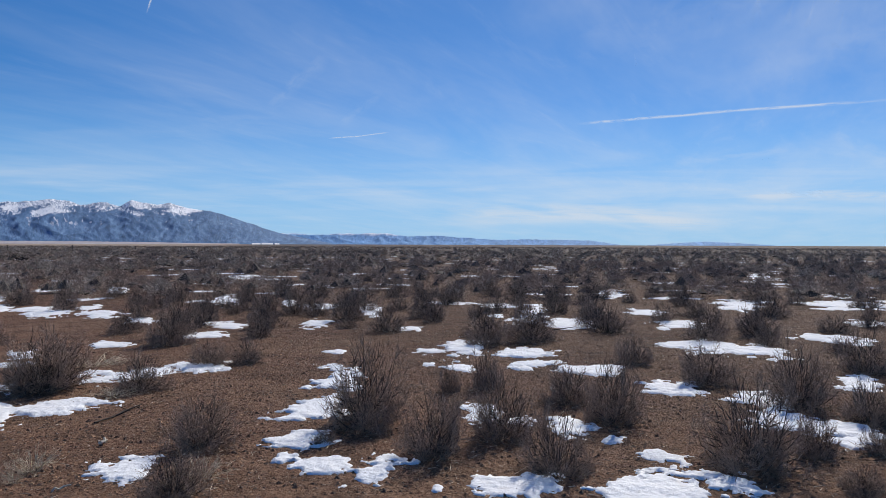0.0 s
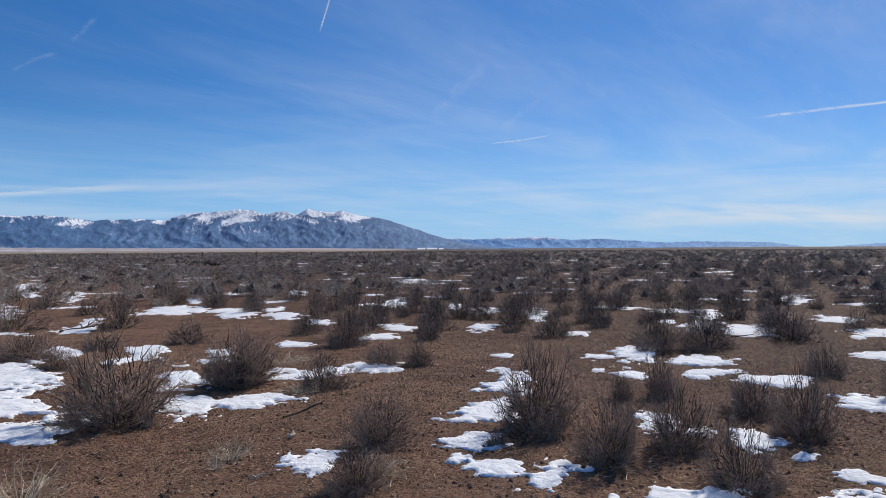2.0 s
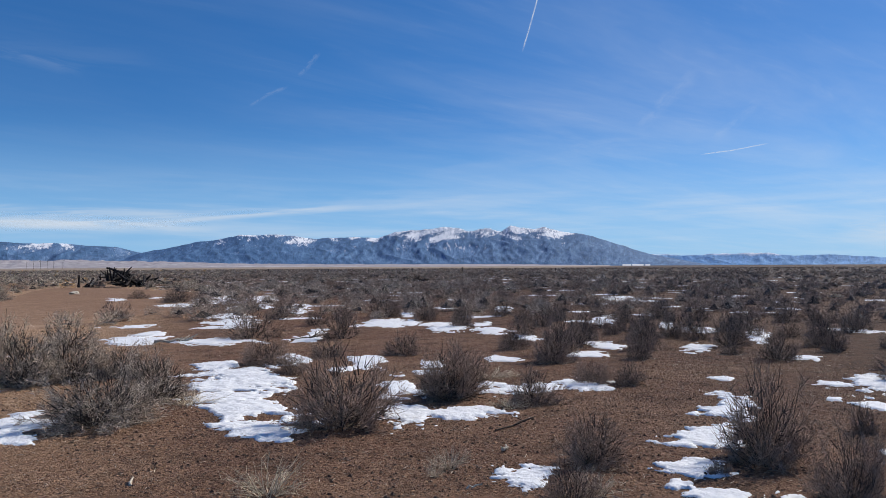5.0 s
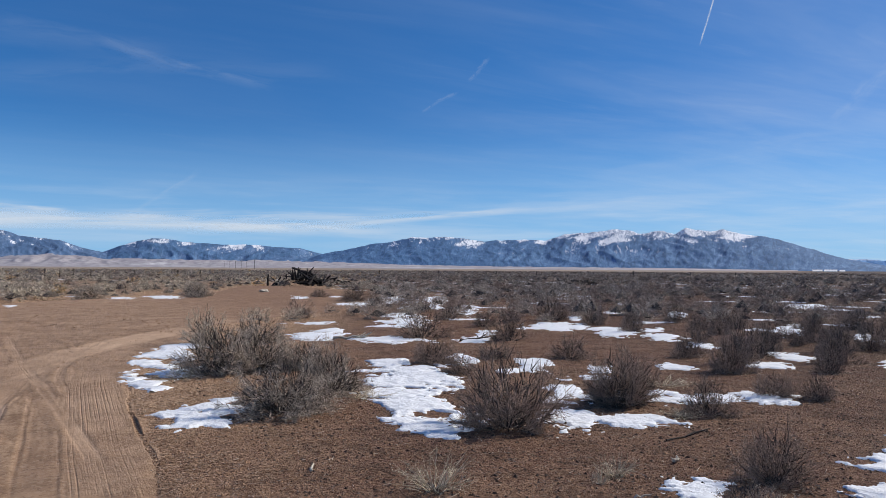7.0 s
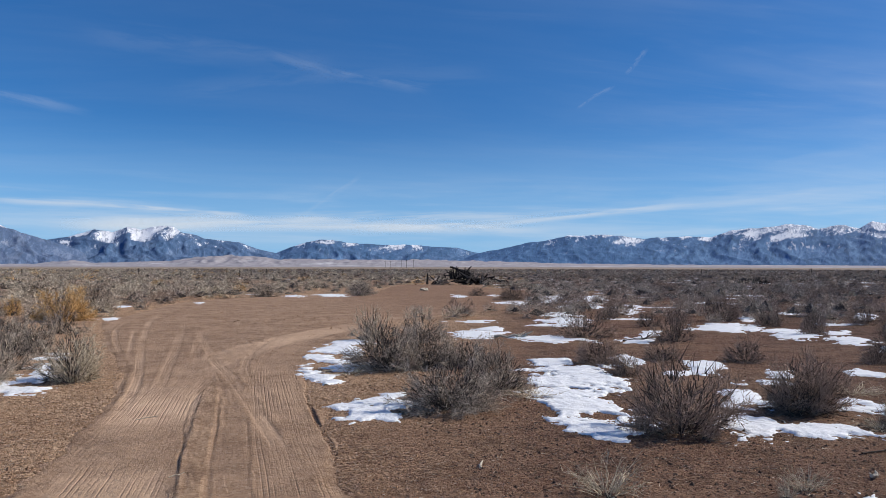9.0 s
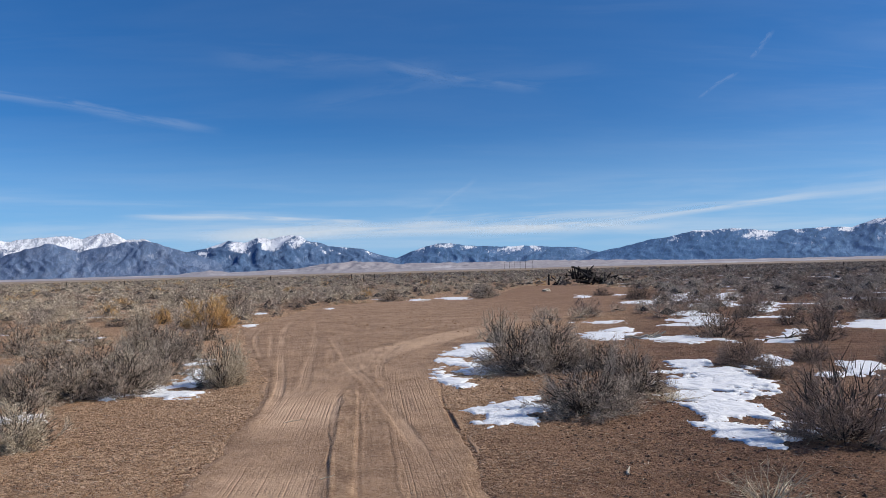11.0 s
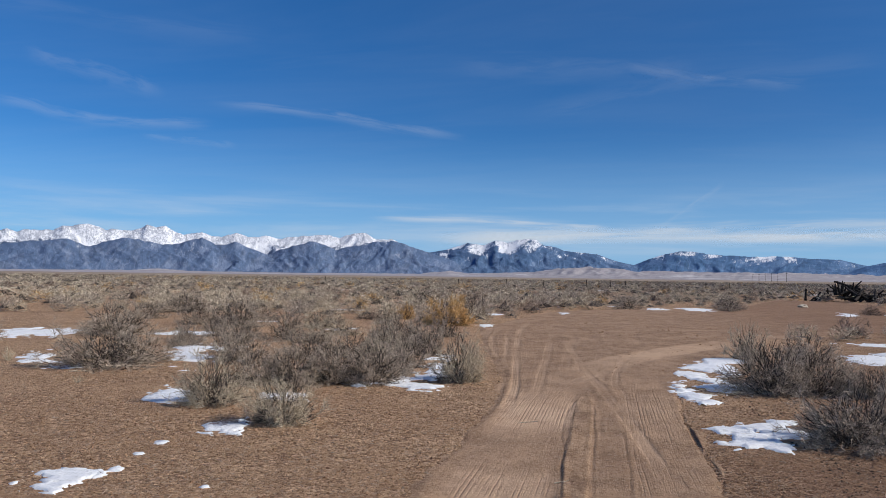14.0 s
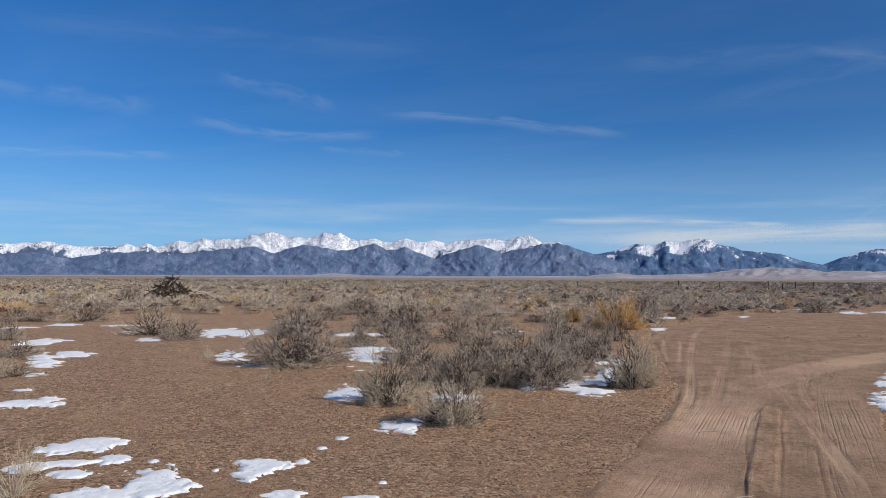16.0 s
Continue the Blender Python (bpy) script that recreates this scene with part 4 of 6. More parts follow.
DARK, GREY, PALE, GOLD, STRAW = "dark", "grey", "pale", "gold", "straw"
BARK = {DARK: DARK_BARK, GREY: GREY_BARK, PALE: PALE_BARK, GOLD: GOLD_BARK, STRAW: STRAW_BLADE}
SHRUB_LABEL = {DARK: "bare dark brown twiggy desert shrub on brown soil", GREY: "dense bare grey-brown desert shrub on sandy soil",
               PALE: "pale dry straw-grey shrub with fine twigs", GOLD: "golden dry rabbitbrush with fine upright stems", STRAW: "tuft of dry straw-coloured grass stalks"}
SHRUB_NAME = {DARK: "desert_shrub", GREY: "desert_shrub", PALE: "dry_shrub", GOLD: "rabbitbrush", STRAW: "grass_tuft"}
SHRUB_TALL = 0.75
# stems, branches on each, twigs on each branch, thickness, lean, rise
GROWTH = {DARK: (36, 10, 17, 0.0053, 1.45, 0.08), GREY: (40, 9, 22, 0.0056, 1.50, 0.04), PALE: (38, 9, 20, 0.0052, 1.36, 0.10), GOLD: (52, 9, 24, 0.0075, 1.35, 0.22)}
meshes = {}


def shrub_meshes(kind, fine, variant):
    key = (kind, fine, variant)
    if key not in meshes:
        seed = variant * 7 + {DARK: 100, GREY: 200, PALE: 300, GOLD: 400, STRAW: 500}[kind] + (50 if fine else 0)
        mat = BARK[kind]
        if kind == STRAW:
            meshes[key] = (mesh_of("grass_tuft", *tuft_rods(seed, 52 if fine else 60, 0.0056 if fine else 0.009, SHRUB_TALL), mat),)
        else:
            stems, branches, twigs, thick, spread, rise = GROWTH[kind]
            if fine:
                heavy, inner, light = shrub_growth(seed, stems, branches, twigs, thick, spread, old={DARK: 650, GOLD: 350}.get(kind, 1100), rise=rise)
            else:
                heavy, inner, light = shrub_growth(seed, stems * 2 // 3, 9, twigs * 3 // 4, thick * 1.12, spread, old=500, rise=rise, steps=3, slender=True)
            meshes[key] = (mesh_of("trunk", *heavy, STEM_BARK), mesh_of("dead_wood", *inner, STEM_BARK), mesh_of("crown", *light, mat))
    return meshes[key]


planted = []
plant_rng = random.Random(5)


def plant(kind, bearing, distance, width, height):
    """One shrub at a bearing and distance from the viewpoint, metres wide and high."""
    x, y = spot(bearing, distance)
    x, y = float(x), float(y)
    planted.append((x, y, width))
    fine = distance < 12.5 or (kind == GOLD and distance < 25)
    found = shrub_meshes(kind, fine, plant_rng.randrange(5 if fine else 4))
    if kind in (GREY, PALE):
        # the brush left of the road spreads widest
        width, height = (width * 1.36, height * 1.08) if bearing > 17 else (width * 1.15, height)
    size, stretch = max(width, 0.15) * 0.97, max(height, 0.12) / SHRUB_TALL * 0.92
    root = new(SHRUB_NAME[kind], found[0] if len(found) == 1 else None)
    root.matrix_basis = pose(x, y, float(ground_height(x, y)) - 0.005, 0, 0, plant_rng.uniform(0, 360))
    if len(found) == 1:
        root.scale = (size, size, stretch)
    else:
        root.empty_display_size = 0.1
        for me in found:
            piece = new(me.name, me)
            piece.parent = root
            if me.name.startswith("dead_wood"):
                tagged(piece, kind="stuff")
            piece.scale = (size, size, stretch)
    tagged(root, SHRUB_LABEL[kind], "shrub" if kind != STRAW else "grass", "desert shrubs" if kind != STRAW else "grass tufts")
    return root


plant(DARK, -41.0, 9.06, 0.91, 0.59)
plant(DARK, -46.7, 8.74, 0.66, 0.38)
plant(DARK, -51.0, 10.21, 0.56, 0.31)
plant(DARK, -53.7, 10.24, 0.51, 0.29)
plant(DARK, -51.4, 6.20, 0.62, 0.44)
plant(DARK, -49.8, 5.03, 0.50, 0.31)
plant(DARK, -62.9, 6.62, 0.79, 0.69)
plant(DARK, -60.0, 6.09, 0.21, 0.14)
plant(DARK, -68.3, 5.73, 0.54, 0.48)
plant(DARK, -48.7, 13.67, 0.76, 0.84)
plant(DARK, -54.4, 16.34, 0.74, 0.63)
plant(DARK, -60.4, 15.73, 0.87, 0.73)
plant(DARK, -50.3, 17.94, 0.72, 0.51)
plant(DARK, -45.4, 15.17, 0.76, 0.23)
plant(DARK, -41.1, 19.49, 0.69, 0.55)
plant(DARK, -38.3, 21.75, 0.88, 0.50)
plant(DARK, -67.1, 15.28, 0.62, 0.51)
plant(STRAW, -39.6, 5.68, 0.17, 0.18)
plant(STRAW, -43.5, 10.74, 0.9, 0.18)
plant(STRAW, -40.6, 5.95, 0.35, 0.24)
plant(STRAW, -51.6, 5.35, 0.4, 0.22)
plant(STRAW, -45.1, 8.46, 0.5, 0.14)
plant(DARK, -71.5, 8.36, 0.38, 0.43)
plant(DARK, -71.1, 11.94, 0.72, 0.46)
plant(DARK, -77.7, 7.73, 0.58, 0.43)
plant(DARK, -81.0, 7.04, 0.55, 0.61)
plant(DARK, -82.1, 10.43, 0.52, 0.35)
plant(DARK, -87.1, 9.20, 0.74, 0.42)
plant(DARK, -73.3, 6.27, 0.66, 0.53)
plant(DARK, -77.4, 5.37, 0.54, 0.44)
plant(DARK, -90.5, 6.00, 0.86, 0.58)
plant(DARK, -94.3, 6.51, 0.36, 0.42)
plant(DARK, -93.0, 8.31, 0.75, 0.64)
plant(DARK, -97.3, 7.90, 0.48, 0.36)
plant(DARK, -96.9, 10.84, 0.65, 0.56)
plant(DARK, -90.3, 14.16, 0.85, 0.54)
plant(DARK, -90.9, 18.35, 1.01, 0.66)
plant(DARK, -78.9, 16.16, 0.97, 0.58)
plant(DARK, -76.0, 17.71, 0.80, 0.73)
plant(DARK, -71.7, 17.50, 0.79, 0.54)
plant(DARK, -95.0, 15.37, 0.77, 0.35)
plant(DARK, -87.1, 14.39, 0.80, 0.55)
plant(DARK, -86.0, 17.66, 0.89, 0.45)
plant(DARK, -98.0, 6.81, 0.31, 0.24)
plant(DARK, -97.3, 5.70, 0.34, 0.16)
plant(DARK, -68.9, 8.11, 0.25, 0.29)
plant(DARK, -97.0, 16.75, 0.59, 0.52)
plant(DARK, -32.5, 7.60, 1.24, 0.68)
plant(DARK, -26.7, 12.34, 0.87, 0.41)
plant(DARK, -28.5, 11.33, 0.57, 0.32)
plant(DARK, -40.1, 9.06, 0.77, 0.58)
plant(DARK, -36.8, 13.51, 0.88, 0.45)
plant(DARK, -25.6, 17.08, 1.45, 0.61)
plant(DARK, -32.1, 16.62, 1.00, 0.89)
plant(DARK, -35.2, 23.34, 1.29, 0.78)
plant(DARK, -20.2, 35.61, 1.61, 0.55)
plant(DARK, -24.1, 31.02, 1.25, 0.48)
plant(DARK, -30.2, 20.39, 0.92, 0.52)
plant(DARK, -27.4, 22.95, 0.92, 0.53)
plant(DARK, -31.2, 13.11, 0.85, 0.34)
plant(DARK, -45.2, 14.94, 0.45, 0.23)
plant(DARK, -48.1, 12.32, 0.74, 0.57)
plant(GREY, -10.8, 11.52, 1.09, 0.65)
plant(PALE, -9.8, 16.15, 0.89, 0.73)
plant(GREY, -13.7, 11.63, 0.99, 0.59)
plant(GREY, -13.3, 15.95, 1.20, 0.69)
plant(GREY, -15.6, 8.30, 1.15, 0.60)
plant(GREY, -19.1, 9.50, 0.90, 0.65)
plant(GREY, -16.9, 11.77, 0.94, 0.48)
plant(STRAW, -8.1, 11.16, 0.84, 0.21)
plant(STRAW, -21.5, 9.10, 0.64, 0.19)
plant(GREY, -8.8, 42.95, 1.73, 0.82)
plant(DARK, -17.6, 40.26, 1.22, 0.56)
plant(DARK, -20.2, 36.22, 1.46, 0.74)
plant(DARK, -21.7, 35.91, 0.90, 0.46)
plant(STRAW, -27.3, 5.36, 0.61, 0.35)
plant(GOLD, 11.6, 24.02, 1.69, 0.95)
plant(STRAW, 10.9, 11.39, 0.69, 0.74)
plant(PALE, 11.2, 11.55, 0.78, 0.66)
plant(GREY, 14.5, 15.70, 0.87, 0.68)
plant(GOLD, 14.8, 27.5, 0.8, 0.6)
plant(GREY, 9.7, 28.23, 1.28, 1.13)
plant(GREY, 13.2, 42.21, 2.54, 0.86)
plant(GREY, -1.8, 39.48, 1.59, 0.67)
plant(STRAW, 5.8, 37.61, 0.95, 0.77)
plant(GREY, -8.9, 40.31, 1.22, 0.62)
plant(GREY, 2.2, 45.71, 1.61, 0.66)
plant(GREY, 36.2, 14.09, 1.34, 0.54)
plant(GREY, 34.2, 14.38, 1.08, 0.48)
plant(PALE, 29.0, 9.63, 0.72, 0.62)
plant(PALE, 24.3, 8.34, 0.63, 0.44)
plant(STRAW, 24.9, 10.15, 0.56, 0.31)
plant(GREY, 26.2, 11.24, 0.84, 0.43)
plant(GREY, 23.6, 11.11, 0.83, 0.47)
plant(GREY, 20.6, 11.36, 0.85, 0.49)
plant(GREY, 17.7, 11.27, 0.85, 0.52)
plant(GREY, 15.9, 12.16, 0.61, 0.48)
plant(GREY, 26.6, 14.00, 0.98, 0.50)
plant(GREY, 22.1, 14.67, 1.10, 0.49)
plant(GREY, 18.9, 14.87, 1.12, 0.49)
plant(GREY, 28.2, 22.72, 1.14, 0.61)
plant(GREY, 25.4, 25.94, 1.17, 0.56)
plant(GREY, 30.8, 31.86, 2.08, 0.73)
plant(GREY, 35.0, 20.60, 1.75, 0.53)
plant(PALE, 21.5, 22.54, 1.02, 0.58)
plant(DARK, 17.6, 27.10, 1.23, 0.35)
plant(DARK, 15.6, 27.05, 0.82, 0.42)
plant(GREY, 22.5, 32.60, 1.31, 0.67)
plant(GREY, 14.1, 16.62, 0.84, 0.51)
plant(DARK, 28.5, 8.36, 0.38, 0.11)
plant(GREY, 36.1, 13.93, 1.53, 0.64)
plant(PALE, 45.5, 21.90, 1.32, 0.82)
plant(GREY, 43.5, 20.12, 1.11, 0.52)
plant(GREY, 53.8, 29.95, 1.21, 0.49)
plant(GREY, 52.5, 29.60, 0.89, 0.49)
plant(GREY, 49.6, 29.08, 1.61, 0.63)
plant(GREY, 50.5, 41.97, 1.69, 0.75)
plant(GREY, 53.9, 17.10, 0.86, 0.31)
plant(PALE, 53.9, 13.91, 0.63, 0.29)
plant(STRAW, 54.2, 6.41, 0.48, 0.56)
plant(STRAW, 53.3, 7.03, 0.32, 0.25)
plant(GREY, 35.4, 21.92, 1.43, 0.81)
plant(GREY, 33.2, 27.74, 1.26, 0.57)
plant(GREY, 30.6, 33.46, 1.68, 0.60)
plant(GREY, 27.0, 22.81, 1.37, 0.88)
plant(GREY, 46.9, 41.13, 1.45, 0.95)
plant(STRAW, 41.8, 15.35, 0.23, 0.32)
plant(GREY, 54.3, 21.60, 0.65, 0.55)
plant(STRAW, 37.8, 12.08, 0.12, 0.16)
plant(PALE, 13.6, 44.47, 2.01, 0.91)
plant(PALE, 19.8, 20.14, 1.01, 0.41)
plant(GREY, 14.8, 13.16, 0.83, 0.60)
plant(GREY, 27.8, 14.74, 0.88, 0.63)
plant(PALE, 17.1, 13.68, 0.85, 0.66)
plant(GREY, 13.2, 15.06, 0.67, 0.62)



def plant_between(near, far, first, last, spacing, size, kinds, seed):
    """Further shrubs between the larger ones, in drifts, off the road and clear of their neighbours."""
    rng = np.random.default_rng(seed)
    g = np.arange(-far, far, spacing)
    xs, ys = [v.ravel() + rng.uniform(-0.48, 0.48, v.size) * spacing for v in np.meshgrid(g, g)]
    drift = fractal(xs * 0.16, ys * 0.16, seed, 3)
    clear = road_inside(xs, ys) < -0.5
    for x, y, d, ok in zip(xs, ys, drift, clear):
        r, a = math.hypot(x, y), math.degrees(math.atan2(-x, y))
        if ok and near < r < far and first < a < last and d > -0.28 and all(math.hypot(x - px, y - py) > 0.5 * w + 0.32 for px, py, w in planted):
            wide = size * rng.uniform(0.55, 1.25)
            plant(kinds[rng.integers(len(kinds))], a, r, wide, min(wide * rng.uniform(0.5, 0.75), 0.7))


plant_between(12.0, 20.0, -106, -42, 1.35, 0.75, [DARK], 3)
plant_between(20.0, 24.0, -106, -28, 1.5, 0.8, [DARK], 5)
planted.append((*map(float, spot(11.6, 21.8)), 2.4))
plant_between(17.0, 25.0, 4, 36, 1.25, 1.0, [GREY, GREY, PALE, GREY], 4)

# ---- snow patches ----
snow_seed = [0]


def snow_sheet(lobes, seed, step):
    """Vertices and quads of a crusted, melting patch over the union of some lobes: bearing, distance, half width, half depth."""
    xs, ys, spans = [], [], []
    for bearing, distance, wide, deep in lobes:
        x, y = spot(bearing, distance)
        xs.append(x), ys.append(y), spans.append(max(wide, deep) * 1.35 + 0.05)
    x0, x1 = min(x - s for x, s in zip(xs, spans)), max(x + s for x, s in zip(xs, spans))
    y0, y1 = min(y - s for y, s in zip(ys, spans)), max(y + s for y, s in zip(ys, spans))
    nx, ny = int((x1 - x0) / step) + 2, int((y1 - y0) / step) + 2
    y, x = np.meshgrid(np.linspace(y0, y1, ny), np.linspace(x0, x1, nx), indexing="ij")
    field = np.full(x.shape, -9.0)
    for (bearing, distance, wide, deep), cx, cy in zip(lobes, xs, ys):
        a = math.radians(bearing)
        across = ((x - cx) * math.cos(a) + (y - cy) * math.sin(a)) / wide
        along = (-(x - cx) * math.sin(a) + (y - cy) * math.cos(a)) / deep
        field = np.maximum(field, (1 - np.hypot(across, along)) * min(1.0, 0.3 + min(wide, deep)))
    size = min(max(min(l[2], l[3]) for l in lobes), 0.4)
    wave = 1.25 / max(size, 0.08)
    bays = fractal(x * wave * 0.8, y * wave * 0.8, seed, 5, 0.68)
    field = field + size * (-0.16 + 2.4 * bays + 0.8 * fractal(x * wave * 3.1, y * wave * 3.1, seed + 5, 3, 0.6))
    thick = 0.007 + 0.040 * size
    lumps = 1 + 0.55 * fractal(x * 5.5, y * 5.5, seed + 8, 3) + 0.22 * fractal(x * 15, y * 15, seed + 11, 2)
    rise = np.clip(field / (0.5 * size + 0.03), 0, 1) ** 0.6 * thick * np.clip(lumps, 0.3, 2)
    z = ground_height(x, y) + np.where(field > 0, rise, -0.03)
    z = np.where((field <= 0), ground_height(x, y) - 0.03, z)
    quads = sheet_quads(ny, nx, (field > 0).ravel())
    used = np.unique(quads)
    index = np.zeros(nx * ny, np.int64)
    index[used] = np.arange(len(used))
    return np.stack([x, y, z], -1).reshape(-1, 3)[used], index[quads]


def snow_patch(*lobes):
    snow_seed[0] += 13
    near = min(l[1] for l in lobes)
    verts, quads = snow_sheet(lobes, snow_seed[0], min(max(near * 0.0042, 0.022), 0.12))
    for piece in islands(len(verts), quads):
        used, again = np.unique(piece, return_inverse=True)
        if len(piece) < 14:
            snow_crumbs.append((verts[used], again.reshape(-1, 4)))
        else:
            patch = new("snow_patch", mesh_of("snow_patch", verts[used], again.reshape(-1, 4), SNOW))
            tagged(patch, "thin melting patch of crusted white snow on brown soil", "snow", "melting snow patches")


snow_crumbs = []


def islands(count, quads):
    """The faces of each connected piece."""
    owner = np.arange(count)
    while True:
        least = owner[quads].min(1)
        before = owner.copy()
        np.minimum.at(owner, quads.ravel(), np.repeat(least, 4))
        owner = owner[owner]
        if (owner == before).all():
            break
    of = owner[quads[:, 0]]
    return [quads[of == k] for k in np.unique(of)]


snow_patch((-44.63, 5.85, 0.14, 0.20), (-47.08, 5.76, 0.20, 0.36))
snow_patch((-58.24, 6.22, 0.27, 0.30), (-57.29, 5.73, 0.13, 0.21), (-59.62, 5.55, 0.26, 0.20), (-64.00, 5.37, 0.24, 0.35))
snow_patch((-58.79, 7.33, 0.39, 0.41), (-60.43, 8.71, 0.22, 0.99))
snow_patch((-50.30, 13.67, 0.31, 0.51))
snow_patch((-58.30, 15.00, 0.32, 0.84))
snow_patch((-51.92, 15.35, 0.50, 0.65))
snow_patch((-43.25, 18.29, 0.44, 0.83))
snow_patch((-44.28, 27.48, 0.28, 1.78))
snow_patch((-56.13, 20.51, 0.18, 1.12))
snow_patch((-58.46, 19.27, 0.49, 0.88))
snow_patch((-62.36, 17.92, 0.27, 1.52))
snow_patch((-51.77, 22.16, 0.31, 2.24))
snow_patch((-52.80, 36.51, 0.83, 2.47))
snow_patch((-58.40, 28.82, 0.36, 1.57))
snow_patch((-60.00, 11.18, 0.20, 0.25))
snow_patch((-65.27, 14.09, 0.27, 0.41))
snow_patch((-66.90, 11.19, 0.21, 0.32), (-67.01, 9.93, 0.09, 0.19))
snow_patch((-68.75, 4.95, 0.04, 0.09))
snow_patch((-40.14, 18.97, 0.43, 0.92))
snow_patch((-39.29, 20.27, 0.41, 0.58))
snow_patch((-84.95, 8.69, 0.34, 0.48))
snow_patch((-84.74, 6.01, 0.21, 0.17), (-86.04, 5.91, 0.06, 0.15))
snow_patch((-88.2, 5.48, 0.34, 0.27), (-85.6, 5.28, 0.36, 0.30), (-83.2, 5.05, 0.30, 0.26))
snow_patch((-73.28, 5.04, 0.22, 0.21), (-75.91, 5.13, 0.16, 0.28))
snow_patch((-90.83, 8.50, 0.29, 0.43))
snow_patch((-92.41, 7.57, 0.38, 0.41), (-96.47, 7.62, 0.31, 0.23), (-96.50, 7.05, 0.25, 0.26))
snow_patch((-86.87, 12.52, 0.52, 0.74), (-90.07, 12.12, 0.46, 0.84))
snow_patch((-84.87, 15.73, 0.48, 0.82))
snow_patch((-96.56, 9.97, 0.21, 0.60))
snow_patch((-95.17, 14.41, 0.64, 0.58))
snow_patch((-73.84, 11.05, 0.40, 0.57), (-74.84, 10.10, 0.33, 0.47), (-78.76, 9.77, 0.47, 0.44), (-69.78, 11.71, 0.36, 1.07))
snow_patch((-69.34, 9.68, 0.20, 0.29))
snow_patch((-74.07, 16.03, 0.41, 1.01), (-77.04, 15.47, 0.51, 0.86))
snow_patch((-81.01, 6.39, 0.09, 0.15), (-77.82, 6.74, 0.22, 0.41))
snow_patch((-71.76, 7.03, 0.18, 0.42), (-70.80, 7.40, 0.19, 0.21), (-74.27, 6.90, 0.14, 0.18))
snow_patch((-82.62, 18.39, 0.49, 0.83))
snow_patch((-88.72, 21.47, 0.54, 2.02))
snow_patch((-95.68, 22.90, 1.12, 1.31))
snow_patch((-74.43, 18.25, 0.28, 1.46))
snow_patch((-71.75, 16.78, 0.17, 0.44))
snow_patch((-96.92, 17.57, 0.36, 0.76))
snow_patch((-79.94, 24.94, 0.41, 1.92))
snow_patch((-95.23, 26.41, 0.57, 1.47))
snow_patch((-90.04, 42.16, 0.43, 4.41))
snow_patch((-79.83, 5.07, 0.07, 0.03))
snow_patch((-22.95, 12.51, 0.44, 0.51), (-25.10, 10.88, 0.77, 1.10), (-24.47, 9.47, 0.45, 0.51), (-24.82, 8.65, 0.42, 0.64), (-26.99, 7.61, 0.46, 0.55))
snow_patch((-36.80, 9.91, 0.30, 0.83), (-40.23, 9.66, 0.37, 0.44), (-44.17, 9.70, 0.37, 0.44), (-50.27, 10.17, 0.36, 0.41), (-46.87, 9.73, 0.30, 0.37))
snow_patch((-37.04, 8.21, 0.28, 0.62), (-41.65, 8.10, 0.45, 0.36))
snow_patch((-34.17, 12.64, 0.32, 0.78), (-32.35, 11.65, 0.18, 0.33))
snow_patch((-38.89, 12.06, 0.20, 0.54), (-38.71, 11.27, 0.23, 0.26))
snow_patch((-23.47, 16.37, 0.74, 0.69))
snow_patch((-29.68, 16.82, 0.38, 0.85), (-30.27, 18.49, 0.28, 0.62))
snow_patch((-35.65, 21.09, 0.80, 1.24))
snow_patch((-37.03, 24.34, 0.22, 1.39))
snow_patch((-23.81, 24.93, 0.60, 1.35), (-24.28, 22.08, 0.73, 1.41))
snow_patch((-24.42, 37.18, 1.74, 4.95), (-25.42, 30.74, 0.82, 2.75))
snow_patch((-28.92, 29.29, 0.33, 3.81))
snow_patch((-43.15, 18.47, 0.35, 0.54), (-42.55, 20.29, 0.23, 0.65))
snow_patch((-44.62, 12.81, 0.31, 0.41))
snow_patch((-45.99, 16.58, 0.34, 0.74))
snow_patch((-44.25, 27.47, 0.28, 1.68))
snow_patch((-39.82, 19.14, 0.34, 0.69))
snow_patch((-20.14, 32.78, 0.75, 1.66))
snow_patch((-28.39, 12.96, 0.28, 0.75))
snow_patch((-8.57, 8.49, 0.26, 0.40), (-9.61, 8.13, 0.31, 0.46), (-11.06, 8.58, 0.26, 0.58))
snow_patch((-17.77, 17.27, 0.70, 1.03), (-18.83, 18.94, 0.31, 0.55))
snow_patch((-16.23, 40.09, 0.46, 2.41))
snow_patch((-18.86, 41.11, 0.42, 1.29))
snow_patch((-20.22, 32.50, 0.49, 1.30))
snow_patch((-8.33, 15.69, 0.52, 0.60), (-7.04, 14.27, 0.43, 0.99), (-6.24, 13.11, 0.31, 0.79), (-5.17, 11.89, 0.14, 0.65))
snow_patch((-5.76, 10.83, 0.27, 0.61), (-7.83, 11.68, 0.38, 0.58))
snow_patch((32.17, 10.27, 0.36, 0.73))
snow_patch((28.3, 8.25, 0.30, 0.34))
snow_patch((18.64, 11.02, 0.20, 0.37), (15.71, 11.61, 0.26, 0.52), (14.50, 10.9, 0.34, 0.50), (13.01, 12.04, 0.38, 0.48), (12.5, 13.2, 0.28, 0.7), (12.2, 14.5, 0.26, 0.68))
snow_patch((30.57, 15.72, 0.34, 1.81), (28.16, 16.54, 0.46, 0.60))
snow_patch((30.66, 20.87, 0.79, 0.44))
snow_patch((25.37, 11.82, 0.36, 0.35))
snow_patch((32.74, 7.65, 0.08, 0.08))
snow_patch((34.17, 7.27, 0.06, 0.06))
